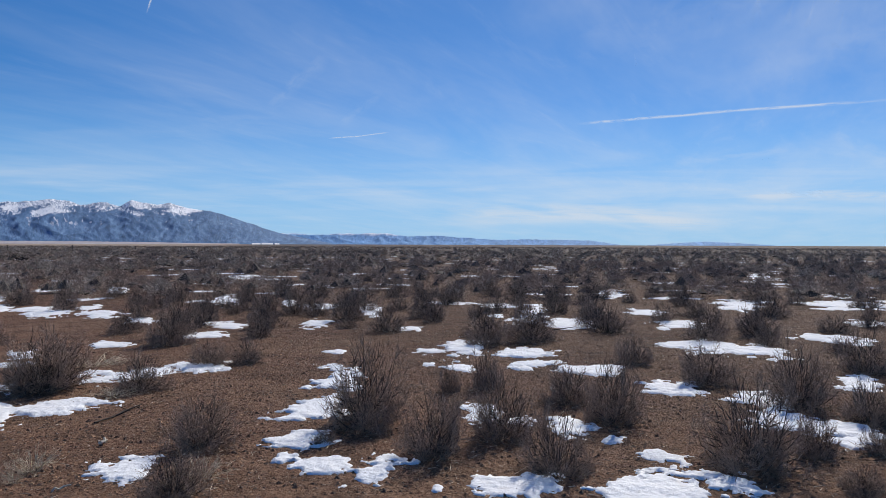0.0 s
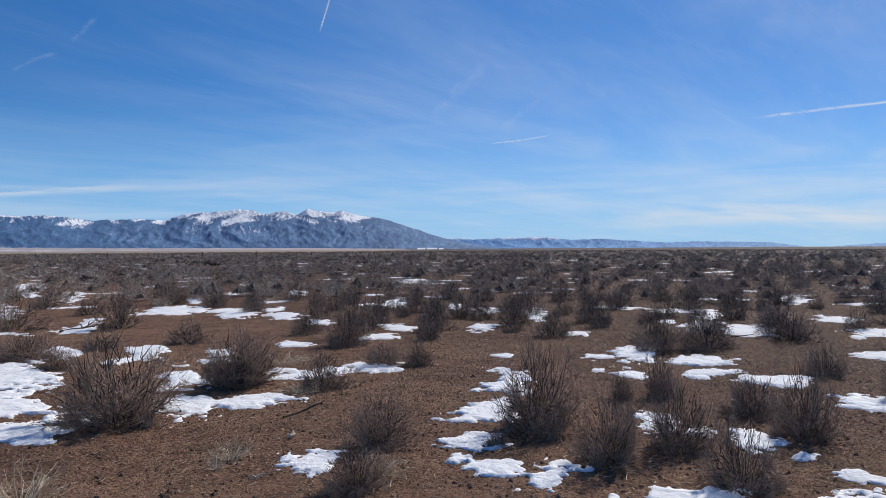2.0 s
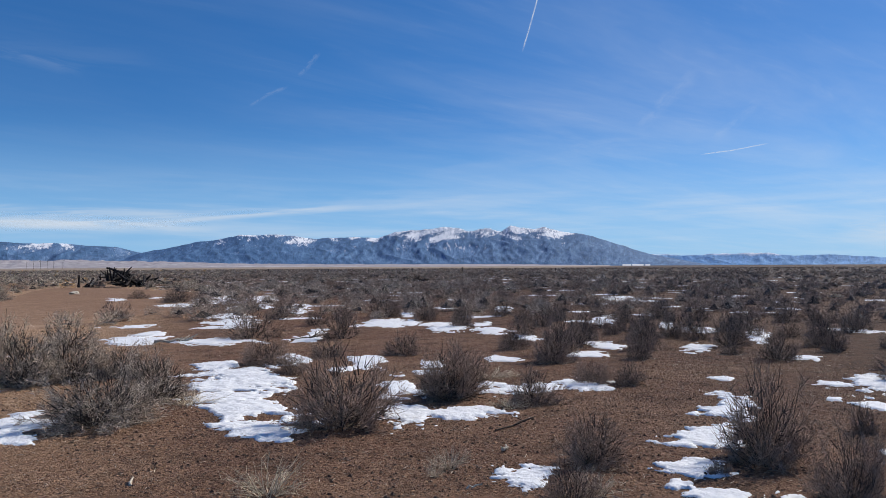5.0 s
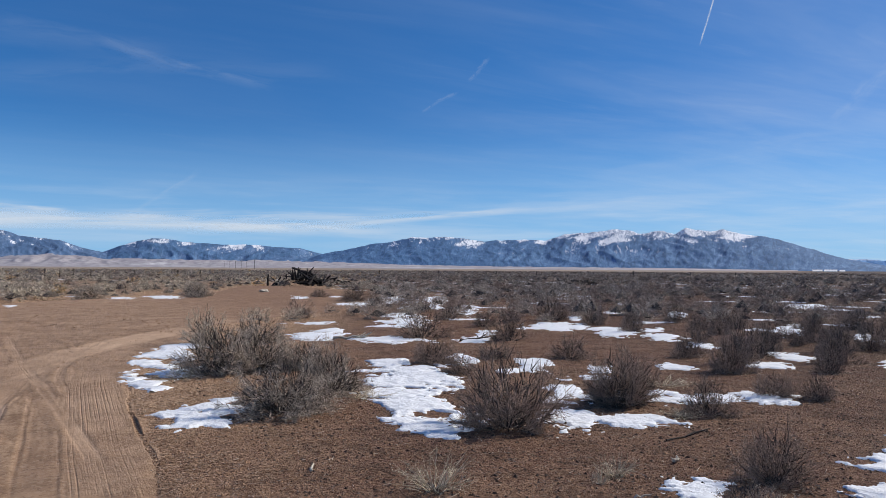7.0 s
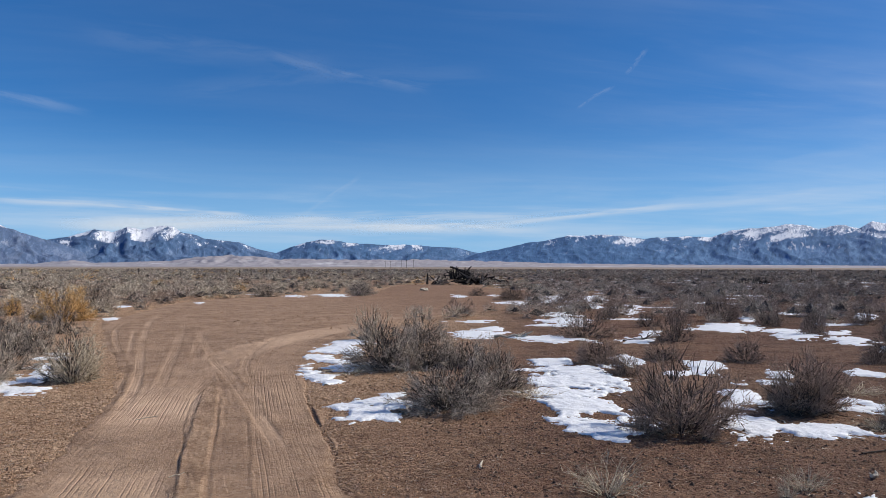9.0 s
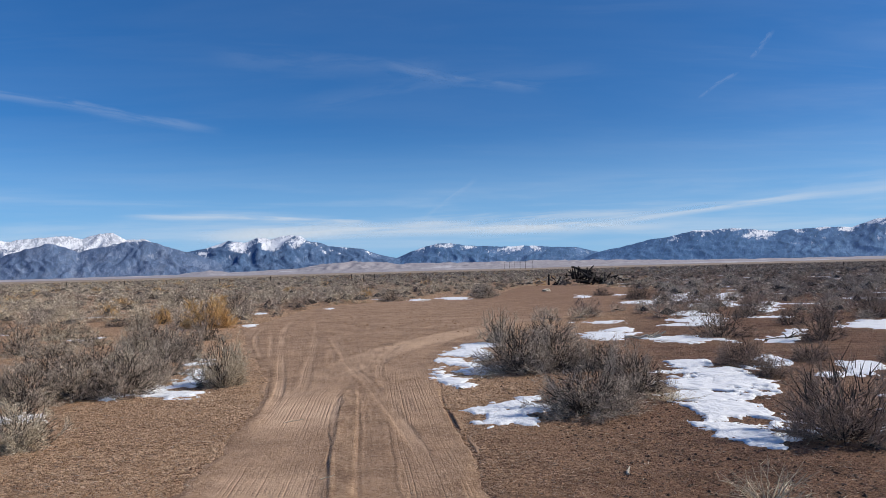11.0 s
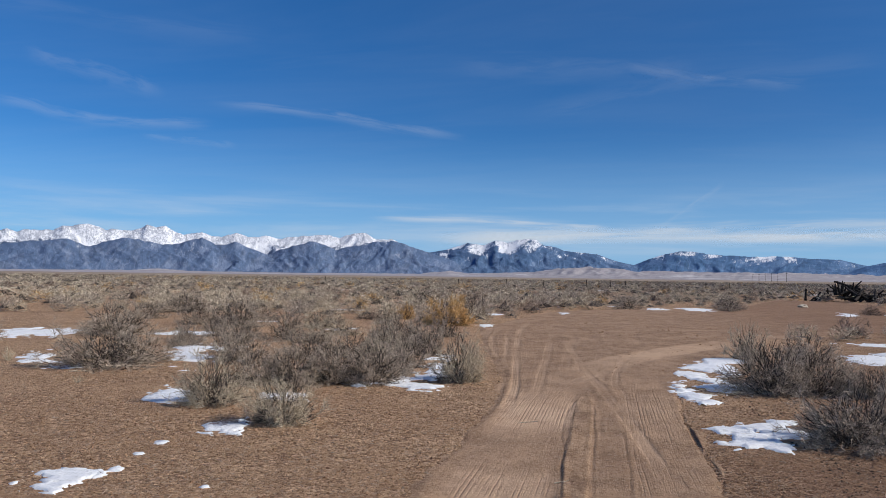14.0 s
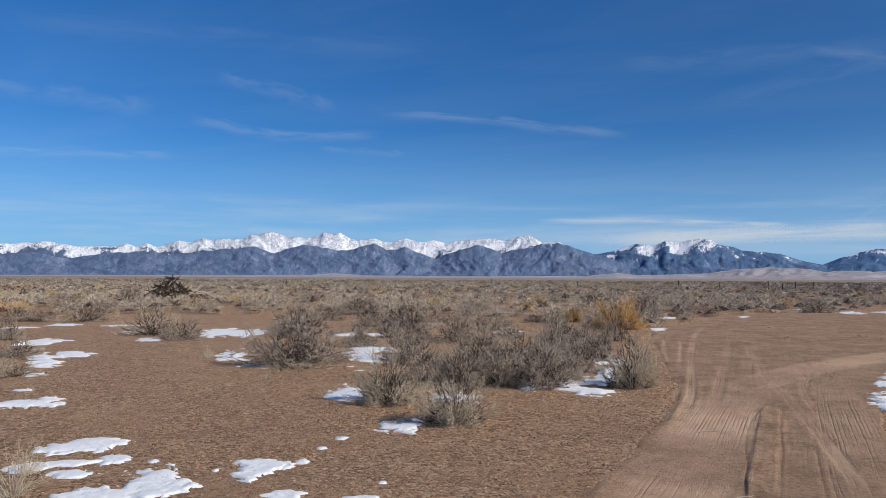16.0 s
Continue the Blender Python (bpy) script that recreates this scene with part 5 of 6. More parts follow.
snow_patch((30.01, 6.04, 0.05, 0.05))
snow_patch((36.77, 6.69, 0.08, 0.15), (35.58, 6.79, 0.07, 0.08))
snow_patch((24.17, 9.99, 0.30, 0.37))
snow_patch((8.65, 24.29, 0.25, 0.69))
snow_patch((8.12, 31.80, 0.44, 0.75))
snow_patch((2.67, 49.14, 1.30, 2.22))
snow_patch((-3.91, 39.86, 0.50, 1.75))
snow_patch((-6.65, 41.17, 0.88, 1.88))
snow_patch((2.86, 33.52, 0.25, 1.03))
snow_patch((45.56, 6.64, 0.20, 0.29), (45.83, 6.29, 0.32, 0.30), (49.08, 6.22, 0.28, 0.19))
snow_patch((50.21, 7.99, 0.36, 0.26), (48.94, 7.99, 0.14, 0.17))
snow_patch((52.99, 7.34, 0.24, 0.18), (50.57, 7.30, 0.24, 0.14), (50.52, 6.92, 0.17, 0.16))
snow_patch((48.21, 7.31, 0.16, 0.22))
snow_patch((38.17, 6.73, 0.24, 0.28), (39.65, 6.37, 0.11, 0.24))
snow_patch((37.21, 5.82, 0.15, 0.14))
snow_patch((52.83, 10.70, 0.38, 0.41))
snow_patch((52.24, 16.06, 0.28, 1.51), (50.48, 17.14, 0.45, 0.61))
snow_patch((52.50, 20.34, 0.54, 0.85))
snow_patch((45.67, 20.24, 0.28, 0.60), (46.76, 23.10, 0.26, 0.77))
snow_patch((40.08, 15.86, 0.22, 0.86), (38.17, 14.31, 0.33, 0.58))
snow_patch((40.20, 21.89, 0.94, 1.58))
snow_patch((30.70, 21.04, 0.64, 0.55))
snow_patch((50.95, 27.17, 0.41, 0.62))
snow_patch((32.70, 7.64, 0.07, 0.09))
snow_patch((41.60, 6.68, 0.04, 0.06))
snow_patch((45.70, 7.12, 0.05, 0.08))
snow_patch((31.69, 5.64, 0.16, 0.09))
snow_patch((30.01, 6.04, 0.04, 0.04))
snow_patch((53.36, 12.05, 0.15, 0.14))

count, all_verts, all_quads = 0, [], []
for verts, quads in snow_crumbs:
    all_verts.append(verts), all_quads.append(quads + count)
    count += len(verts)
tagged(new("snow_crumbs", mesh_of("snow_crumbs", np.concatenate(all_verts), np.concatenate(all_quads), SNOW)), "crumbs of melting snow round the larger patches", "snow", kind="stuff")

# ---- shrubs out to the horizon ----
def scatter(name, label, mat, variants, places):
    """Many shrubs joined into one sheet of stuff: places of x, y, width, height."""
    rng = np.random.default_rng(len(places))
    all_verts, all_quads, shade_cores, count = [], [], [], 0
    for x, y, wide, tall in places:
        verts, quads, shade_core = variants[rng.integers(len(variants))]
        t = rng.uniform(0, 2 * math.pi)
        c, s = math.cos(t) * wide, math.sin(t) * wide
        v = np.stack([verts[:, 0] * c - verts[:, 1] * s + x, verts[:, 0] * s + verts[:, 1] * c + y, verts[:, 2] * tall / SHRUB_TALL], -1)
        all_verts.append(v), all_quads.append(quads + count), shade_cores.append(shade_core)
        count += len(v)
    me = mesh_of(name, np.concatenate(all_verts), np.concatenate(all_quads), mat, False)
    # the cores' dark material paints in the shade between twigs
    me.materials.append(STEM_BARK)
    me.polygons.foreach_set("material_index", np.concatenate(shade_cores).astype(np.int32))
    tagged(new(name, me), label, "shrubs", kind="stuff")


def far_shrub(seed, count, thick, reach, core, rounds):
    """A far shrub, one metre wide: a dark lumpy core for its inner wood and the shade there, and loose flat twigs round
    it.
    """
    rng = np.random.default_rng(seed)
    turn, lift = rng.uniform(0, 2 * math.pi, count), np.arcsin(rng.uniform(0.02, 1.0, count) ** 0.8)
    lumps = 1 + 0.28 * np.sin(turn * 3 + seed) * np.cos(lift * 4 + seed * 2)
    r = 0.46 * rng.uniform(0.30, 1.0, count) ** 0.5 * lumps * (1 - 0.25 * (lift < 0.35))
    out = np.stack([np.cos(turn) * np.cos(lift), np.sin(turn) * np.cos(lift), np.sin(lift)], -1)
    foot = out * r[:, None] * [1, 1, 1.45]
    way = unit(out * 0.9 + rng.normal(0, 0.45, (count, 3)) + [0, 0, 0.25])
    long = (reach * rng.uniform(0.5, 1.2, count))[:, None]
    twigs = blades(foot - way * long * 0.5, foot + way * long * 0.5, thick * rng.uniform(0.7, 1.2, count), rng)
    twigs[0][:, 2] = np.maximum(twigs[0][:, 2], -0.01)
    bm = bmesh.new()
    bmesh.ops.create_icosphere(bm, subdivisions=rounds, radius=1)
    bmesh.ops.delete(bm, geom=[v for v in bm.verts if v.co.z < -0.3], context="VERTS")
    p = np.array([v.co[:] for v in bm.verts])
    bm.verts.index_update()
    tris = np.array([[v.index for v in f.verts] for f in bm.faces])
    bm.free()
    t = np.arctan2(p[:, 1], p[:, 0])
    p = p * (core * (1 + 0.25 * np.sin(t * 3 + seed) * np.cos(p[:, 2] * 4 + seed * 2) + rng.normal(0, 0.17, len(p))))[:, None]
    p[:, 2] = np.maximum(p[:, 2] * 1.4, -0.02)
    v, f = joined((p, tris), twigs)
    return v * [1, 1, SHRUB_TALL / 0.8], f, np.arange(len(f)) < len(tris)


LIGHT = [far_shrub(900 + i, 440, 0.0080, 0.15, 0.235, 1) for i in range(8)]
MIDDLE = [far_shrub(920 + i, 240, 0.0120, 0.16, 0.27, 1) for i in range(8)]
SPARSE = [far_shrub(940 + i, 80, 0.022, 0.18, 0.30, 1) for i in range(8)]
COARSE = [far_shrub(960 + i, 24, 0.045, 0.26, 0.26, 1) for i in range(8)]


def field_places(near, far, spacing, seed, size, first=-106.0, last=64.0):
    """Jittered places between two distances within a range of bearings, off the road and the planted shrubs."""
    rng = np.random.default_rng(seed)
    g = np.arange(-far, far, spacing)
    x, y = [v.ravel() + rng.uniform(-0.48, 0.48, v.size) * spacing for v in np.meshgrid(g, g)]
    r, a = np.hypot(x, y), np.degrees(np.arctan2(-x, y))
    keep = (r > near) & (r < far) & (a > first) & (a < last) & (road_inside(x, y) < -0.3)
    keep &= rng.uniform(0, 1, x.size) < 0.80 + 0.5 * fractal(x * 0.07, y * 0.07, seed, 3) + 0.12 * (a > 2)
    x, y = x[keep], y[keep]
    if near < 40:
        clear = np.ones(len(x), bool)
        for px, py, w in planted:
            clear &= np.hypot(x - px, y - py) > 0.45 * w + 0.35
        x, y = x[clear], y[clear]
    w = size * rng.uniform(0.6, 1.35, len(x)) * np.where(np.degrees(np.arctan2(-x, y)) > 0, 1.22, 1.0)
    h = np.minimum(w * rng.uniform(0.42, 0.66, len(x)), 0.8)
    return x, y, w, h, np.degrees(np.arctan2(-x, y)), rng.uniform(0, 1, len(x))


def sow(near, far, spacing, seed, size, variants, where, first=-106.0, last=64.0):
    x, y, w, h, a, pick = field_places(near, far, spacing, seed, size, first, last)
    side = a + 14 * fractal(x * 0.03, y * 0.03, seed + 4, 3)
    # sunward shrubs get dark bark more often, backlight put into their colour
    dark = pick < np.clip((-side - 2) / 62, 0.12, 0.93)
    gold = ~dark & (pick > 0.955) & (np.hypot(x, y) > 26) & (a > -25)
    pale = ~dark & ~gold & (pick > 0.42) & (side > -20)
    grey = ~dark & ~gold & ~pale
    for name, choose, mat, label in (("dark_shrubs", dark, DARK_BARK, "bare dark brown shrubs covering the plain " + where),
                                     ("grey_shrubs", grey, GREY_BARK, "grey-brown dry shrubs covering the plain " + where),
                                     ("pale_shrubs", pale, PALE_BARK, "pale straw-grey dry shrubs " + where),
                                     ("golden_shrubs", gold, GOLD_BARK, "golden rabbitbrush " + where)):
        if choose.any():
            scatter(name, label, mat, variants, list(zip(x[choose], y[choose], w[choose], h[choose])))


# keep the ground before the wood piles and the bare flat beside the road open
for bearing, distance, width in ((43.4, 53.5, 7.0), (43.2, 49.0, 4.5), (42.6, 45.5, 3.0), (-17.0, 64.0, 9.0), (-37.3, 75.5, 5.0), (47.0, 21.0, 27.0)):
    planted.append((*map(float, spot(bearing, distance)), width))

sow(22.0, 36.0, 1.2, 3, 0.95, LIGHT, "in the middle distance")
sow(36.0, 60.0, 1.45, 4, 1.15, MIDDLE, "past the middle distance")
sow(60.0, 150.0, 2.7, 5, 1.45, SPARSE, "farther out")
sow(150.0, 400.0, 5.6, 7, 2.1, COARSE, "towards the horizon")

def far_snow(near, far, spacing, seed):
    rng = np.random.default_rng(seed)
    g = np.arange(-far, far, spacing)
    x, y = [v.ravel() + rng.uniform(-0.5, 0.5, v.size) * spacing for v in np.meshgrid(g, g)]
    r, a = np.hypot(x, y), np.degrees(np.arctan2(-x, y))
    chance = np.where(a < -14, 0.72, 0.16) * np.clip(1.2 - r / 110, 0.12, 1)
    keep = (r > near) & (r < far) & (a > -104) & (a < 62) & (road_inside(x, y) < -1.0) & (rng.uniform(0, 1, x.size) < chance)
    all_verts, all_quads, count = [], [], 0
    for px, py, d, b in zip(x[keep], y[keep], r[keep], a[keep]):
        lobes = [(b, d, rng.uniform(0.25, 0.85), rng.uniform(0.2, 0.7))]
        lobes.append((b + np.degrees(rng.uniform(-0.7, 0.7) / d), d + rng.uniform(-0.4, 0.4), rng.uniform(0.2, 0.6), rng.uniform(0.15, 0.4)))
        verts, quads = snow_sheet(lobes, int(rng.integers(1, 999)), 0.14)
        all_verts.append(verts), all_quads.append(quads + count)
        count += len(verts)
    me = mesh_of("scattered_snow", np.concatenate(all_verts), np.concatenate(all_quads), SNOW)
    tagged(new("scattered_snow", me), "small scraps of melting snow between far shrubs", "snow", kind="stuff")


far_snow(19.0, 110.0, 3.5, 77)


# ---- piles, posts, poles, far building ----
def part(name, bm, mat, parent, label=""):
    me = bpy.data.meshes.new(name)
    bm.to_mesh(me)
    bm.free()
    me.materials.append(mat)
    ob = new(name, me)
    ob.parent = parent
    return tagged(ob, label) if label else ob


def trunk_mesh(bm, a, b, ra, rb, rng, knots=5, sides=7, wobble=0.12):
    """A rough, slightly bent log from a to b."""
    a, b = Vector(a), Vector(b)
    way = (b - a).normalized()
    side = way.cross(Vector((0.3, 0.2, 1))).normalized()
    other = way.cross(side)
    rings = []
    for k in range(knots + 1):
        s = k / knots
        r = ra + (rb - ra) * s
        mid = a.lerp(b, s) + side * rng.uniform(-wobble, wobble) * r * 2 + other * rng.uniform(-wobble, wobble) * r * 2
        rings.append([bm.verts.new(mid + (side * math.cos(t) + other * math.sin(t)) * r * rng.uniform(0.8, 1.15)) for t in [i * 2 * math.pi / sides for i in range(sides)]])
    for low, high in zip(rings, rings[1:]):
        for i in range(sides):
            bm.faces.new((low[i], low[(i + 1) % sides], high[(i + 1) % sides], high[i]))
    bm.faces.new(rings[0][::-1])
    bm.faces.new(rings[-1])


def standing(name, bearing, distance, label, category, group=""):
    x, y = spot(bearing, distance)
    root = new(name)
    root.empty_display_size = 0.2
    root.matrix_basis = pose(float(x), float(y), float(ground_height(x, y)), 0, 0, bearing)
    return tagged(root, label, category, group)


def log_pile():
    rng = random.Random(12)
    pile = standing("log_pile", -17.2, 66.0, "heap of charred dark logs and uprooted stumps on bare soil", "wood pile")
    for k in range(60):
        bm = bmesh.new()
        x, y = rng.gauss(0.0, 1.2), rng.gauss(0, 0.7)
        level = max(0.08, (0.95 * math.exp(-((x + 1.3) / 0.9) ** 2) + 0.4) * rng.random() + 0.05)
        turn, tip, size = rng.uniform(0, 6.28), rng.uniform(-0.25, 0.5), rng.uniform(0.9, 2.3)
        way = Vector((math.cos(turn) * math.cos(tip), math.sin(turn) * math.cos(tip), math.sin(tip))) * size / 2
        mid = Vector((x, y, level + abs(way.z) * 0.6))
        r = rng.uniform(0.045, 0.12)
        trunk_mesh(bm, mid - way, mid + way, r, r * rng.uniform(0.35, 0.8), rng)
        part("log", bm, CHAR, pile)
    for k in range(14):
        bm = bmesh.new()
        x = rng.gauss(-1.4, 0.4)
        foot = Vector((x, rng.gauss(0, 0.4), 0.5))
        trunk_mesh(bm, foot, foot + Vector((rng.gauss(0, 0.35), rng.gauss(0, 0.3), rng.uniform(0.6, 1.15))), 0.11, 0.035, rng, 4)
        part("stump_root", bm, CHAR, pile)
    for k in range(3):
        bm = bmesh.new()
        x = rng.uniform(0.2, 2.6)
        trunk_mesh(bm, (x, -1.0, 0.12), (x + rng.uniform(0.8, 1.4), -0.9, 0.16), 0.08, 0.06, rng)
        part("log", bm, RUST_WOOD, pile, "reddish split log")
    return pile


RUST_WOOD = material("rusty_wood", plain((0.20, 0.085, 0.05), 0.4, 8.0))
log_pile()


def leaning_posts():
    """Charred poles that lean beside the heap."""
    rng = random.Random(3)
    for bearing, tall, tip in ((-13.8, 0.95, 0.02), (-14.3, 0.85, 0.6), (-14.55, 0.8, 0.7), (-14.85, 0.8, 0.85), (-14.05, 0.5, 0.9)):
        post = standing("charred_post", bearing, 66.5, "short charred wooden post leaning beside a log heap", "post", "charred posts")
        bm = bmesh.new()
        trunk_mesh(bm, (0, 0, -0.1), (tall * math.sin(tip), 0.1, tall * math.cos(tip)), 0.11, 0.06, rng)
        part("shaft", bm, CHAR, post)


leaning_posts()


def brush_pile(bearing, distance, width, tall, count, label, seed, planks=0):
    rng = random.Random(seed)
    pile = standing("brush_pile", bearing, distance, label, "wood pile")
    for k in range(count):
        bm = bmesh.new()
        x = rng.gauss(0, width * 0.24)
        lift = tall * math.exp(-(x / (width * 0.30)) ** 2)
        turn, tip, size = rng.uniform(0, 6.28), rng.uniform(-0.3, 1.1), rng.uniform(0.5, 1.3) * min(1.0, 0.4 + lift)
        way = Vector((math.cos(turn) * math.cos(tip), math.sin(turn) * math.cos(tip), math.sin(tip))) * size / 2
        mid = Vector((x, rng.uniform(-0.6, 0.6), max(lift * rng.uniform(0.1, 0.95), abs(way.z) * 0.8 + 0.02)))
        trunk_mesh(bm, mid - way, mid + way, rng.uniform(0.02, 0.055), 0.012, rng, 4, 5, 0.5)
        part("branch", bm, DEAD_WOOD, pile)
    bm = bmesh.new()
    trunk_mesh(bm, (0, 0, 0), (0.12, 0, tall * 1.08), 0.06, 0.02, rng, 5, 6, 0.5)
    part("branch", bm, DEAD_WOOD, pile)
    for k in range(planks):
        bm = bmesh.new()
        x = width * 0.40 + k * 0.30
        bmesh.ops.create_cube(bm, size=1, matrix=pose(x, -0.6, 0.62 - 0.10 * k, 0, (-38, 12, -8, 25)[k % 4], rng.uniform(-20, 20)) @ Matrix.Diagonal((1.15, 0.14, 0.06, 1)))
        bmesh.ops.bevel(bm, geom=bm.edges[:], offset=0.008, segments=1, affect="EDGES")
        part("plank", bm, PALE_WOOD, pile, "weathered pale plank")
    return pile


PALE_WOOD = material("pale_wood", plain((0.72, 0.62, 0.48), 0.3, 20.0))
DEAD_WOOD = material("dead_wood", plain((0.075, 0.058, 0.046), 0.6, 6.0))
brush_pile(44.2, 55.0, 4.0, 1.55, 190, "tangled heap of dead branches with pale planks beside it", 4, 4)
brush_pile(-37.3, 77.0, 4.6, 0.55, 60, "low dark heap of dead branches on the plain", 6)

# pale broken planks lying far out in the scrub
for k, (bearing, distance) in enumerate(((22.8, 62.0), (23.5, 64.0))):
    rng = random.Random(k)
    plank = standing("fallen_log", bearing, distance, "pale weathered log lying in the scrub", "log")
    bm = bmesh.new()
    trunk_mesh(bm, (-0.7, 0, 0.12), (0.8, 0.2, 0.75 - 0.5 * k), 0.09, 0.06, rng)
    part("trunk", bm, GREY_WOOD, plank)


def fence_posts():
    rng = random.Random(8)
    places = [(1.0, 118), (0.1, 118), (-0.7, 119), (-1.8, 118), (-4.6, 120), (-7.4, 121), (-9.0, 122), (4.2, 118), (7.0, 118), (10.6, 120), (14.2, 122), (17.0, 124), (20.6, 126), (25.0, 128), (30.0, 130), (36.0, 134),
              (-30.9, 150), (-33.9, 150), (-37.2, 150), (-41.0, 152), (-26.5, 148), (-22.0, 145), (-45.0, 155), (-48.0, 158), (-18.8, 140)]
    for bearing, distance in places:
        post = standing("fence_post", bearing, distance, "weathered dark wooden fence post in the scrub", "fence post", "fence posts")
        bm = bmesh.new()
        trunk_mesh(bm, (0, 0, -0.2), (rng.uniform(-0.06, 0.06), 0, rng.uniform(1.0, 1.3)), 0.07, 0.055, rng, 3, 6)
        part("shaft", bm, DEAD_WOOD, post)


fence_posts()


def utility_pole(bearing, distance, tall):
    pole = standing("utility_pole", bearing, distance, "far wooden utility pole with a crossarm", "utility pole", "utility poles")
    rng = random.Random(int(distance))
    bm = bmesh.new()
    trunk_mesh(bm, (0, 0, -0.5), (0, 0, tall), 0.15, 0.10, rng, 4, 6, 0.02)
    part("shaft", bm, DEAD_WOOD, pole)
    bm = bmesh.new()
    bmesh.ops.create_cube(bm, size=1, matrix=pose(0, 0.2, tall - 0.9) @ Matrix.Diagonal((2.4, 0.12, 0.13, 1)))
    part("crossarm", bm, DEAD_WOOD, pole)


for bearing, distance in ((-10.6, 1000), (-11.0, 950), (-11.4, 900), (-11.8, 860), (-12.2, 820), (-12.75, 780)):
    utility_pole(bearing, distance, 9.0)


def white_shed(bearing, distance, long, tall):
    shed = standing("farm_shed", bearing, distance, "long low white metal farm shed on the horizon", "building")
    bm = bmesh.new()
    bmesh.ops.create_cube(bm, size=1, matrix=pose(0, -11.9, tall * 0.06) @ Matrix.Diagonal((long, 0.5, tall * 0.12, 1)))
    part("wall", bm, WHITE_PAINT, shed)
    bm = bmesh.new()
    ends = [[bm.verts.new((x, y, z)) for y, z in ((-12, tall * 0.12), (12, tall), (12, 0), (-12, 0))] for x in (-long / 2 - 0.5, long / 2 + 0.5)]
    for i, j in ((0, 1), (1, 2), (2, 3), (3, 0)):
        bm.faces.new((ends[0][i], ends[0][j], ends[1][j], ends[1][i]))
    bm.faces.new(ends[0]), bm.faces.new(ends[1][::-1])
    bmesh.ops.recalc_face_normals(bm, faces=bm.faces[:])
    part("roof", bm, WHITE_PAINT, shed)


white_shed(-53.2, 1500.0, 15.0, 3.2)
white_shed(-54.0, 1480.0, 20.0, 3.4)
white_shed(-54.7, 1520.0, 8.0, 3.0)


# ---- small things on the ground ----


def stump():
    x, y = 12.44, 3.16
    thing = new("tree_stump")
    thing.matrix_basis = pose(x, y, float(ground_height(x, y)))
    tagged(thing, "short dark weathered stump with a dead branch leaning on it", "stump")
    rng = random.Random(2)
    bm = bmesh.new()
    trunk_mesh(bm, (0, 0, -0.05), (0.01, 0, 0.10), 0.055, 0.045, rng, 3, 9)
    part("trunk", bm, DEAD_WOOD, thing)
    bm = bmesh.new()
    trunk_mesh(bm, (0.05, -0.05, 0.14), (0.12, -0.40, 0.20), 0.010, 0.004, rng, 5, 5)
    part("branch", bm, DEAD_WOOD, thing)


stump()


def dead_branch(x, y, length, turn, mat, label, seed, thick=0.016, forks=2):
    rng = random.Random(seed)
    thing = new("dead_branch")
    thing.matrix_basis = pose(x, y, float(ground_height(x, y)) + thick, 0, 0, turn)
    tagged(thing, label, "branch", "dead branches")
    bm = bmesh.new()
    trunk_mesh(bm, (-length / 2, 0, 0), (length / 2, 0, 0.02), thick, thick * 0.5, rng, 5, 6, 0.6)
    part("stick", bm, mat, thing)
    for k in range(forks):
        bm = bmesh.new()
        at = rng.uniform(-0.2, 0.4) * length
        trunk_mesh(bm, (at, 0, 0), (at + rng.uniform(0.1, 0.3) * length, rng.uniform(-0.3, 0.3) * length, rng.uniform(0.0, 0.16) * length), thick * 0.6, thick * 0.25, rng, 3, 5, 0.4)
        part("twig", bm, mat, thing)


dead_branch(3.65, 3.97, 0.11, -30, PALE_WOOD, "short pale stick lying on brown soil", 1, 0.010, 0)
dead_branch(1.84, 5.69, 0.12, 60, PALE_WOOD, "pale chip of wood lying on brown soil", 2, 0.012, 0)
dead_branch(5.69, 15.5, 0.75, -20, PALE_WOOD, "pale broken branch lying among shrubs", 3, 0.035, 4)
dead_branch(4.62, 4.66, 0.13, 40, PALE_WOOD, "small gnarled piece of pale wood on the soil", 4, 0.016, 3)
dead_branch(8.0, 1.9, 0.28, 35, PALE_WOOD, "pale forked stick lying on the soil", 5, 0.014, 2)
dead_branch(8.2, 14.5, 0.8, 10, DEAD_WOOD, "dead branch lying among shrubs", 6, 0.03, 3)
# added stick that stands in for the dark streak of a shrub's shadow
dead_branch(5.4, 5.3, 0.7, 12, DEAD_WOOD, "thin dark stick in place of a shrub's shadow streak on the soil", 7, 0.010, 2)
dead_branch(-0.92, 8.25, 0.22, 15, PALE_WOOD, "thin pale straw lying on the sandy road", 8, 0.005, 0)
dead_branch(-0.44, 7.3, 0.10, 50, PALE_WOOD, "thin pale straw lying on the sandy road", 9, 0.005, 0)
dead_branch(-0.45, 6.0, 0.12, 20, PALE_WOOD, "thin pale straw lying on the sandy road", 10, 0.005, 0)

BUFF_STONE = material("buff_stone", plain((0.66, 0.58, 0.46), 0.25, 6.0))
# pale lump of rock beside the clearing
lump = new("boulder")
lump.matrix_basis = pose(float(spot(-13.6, 49)[0]), float(spot(-13.6, 49)[1]), 0.0)
tagged(lump, "pale buff boulder lying at the edge of the clearing", "rock")
bm = bmesh.new()
bmesh.ops.create_icosphere(bm, subdivisions=3, radius=1)
for v in bm.verts:
    v.co *= 0.85 + 0.35 * noise.noise(v.co * 1.4)
    v.co = Vector((v.co.x * 0.34, v.co.y * 0.3, v.co.z * 0.15 + 0.06))
part("stone", bm, BUFF_STONE, lump)


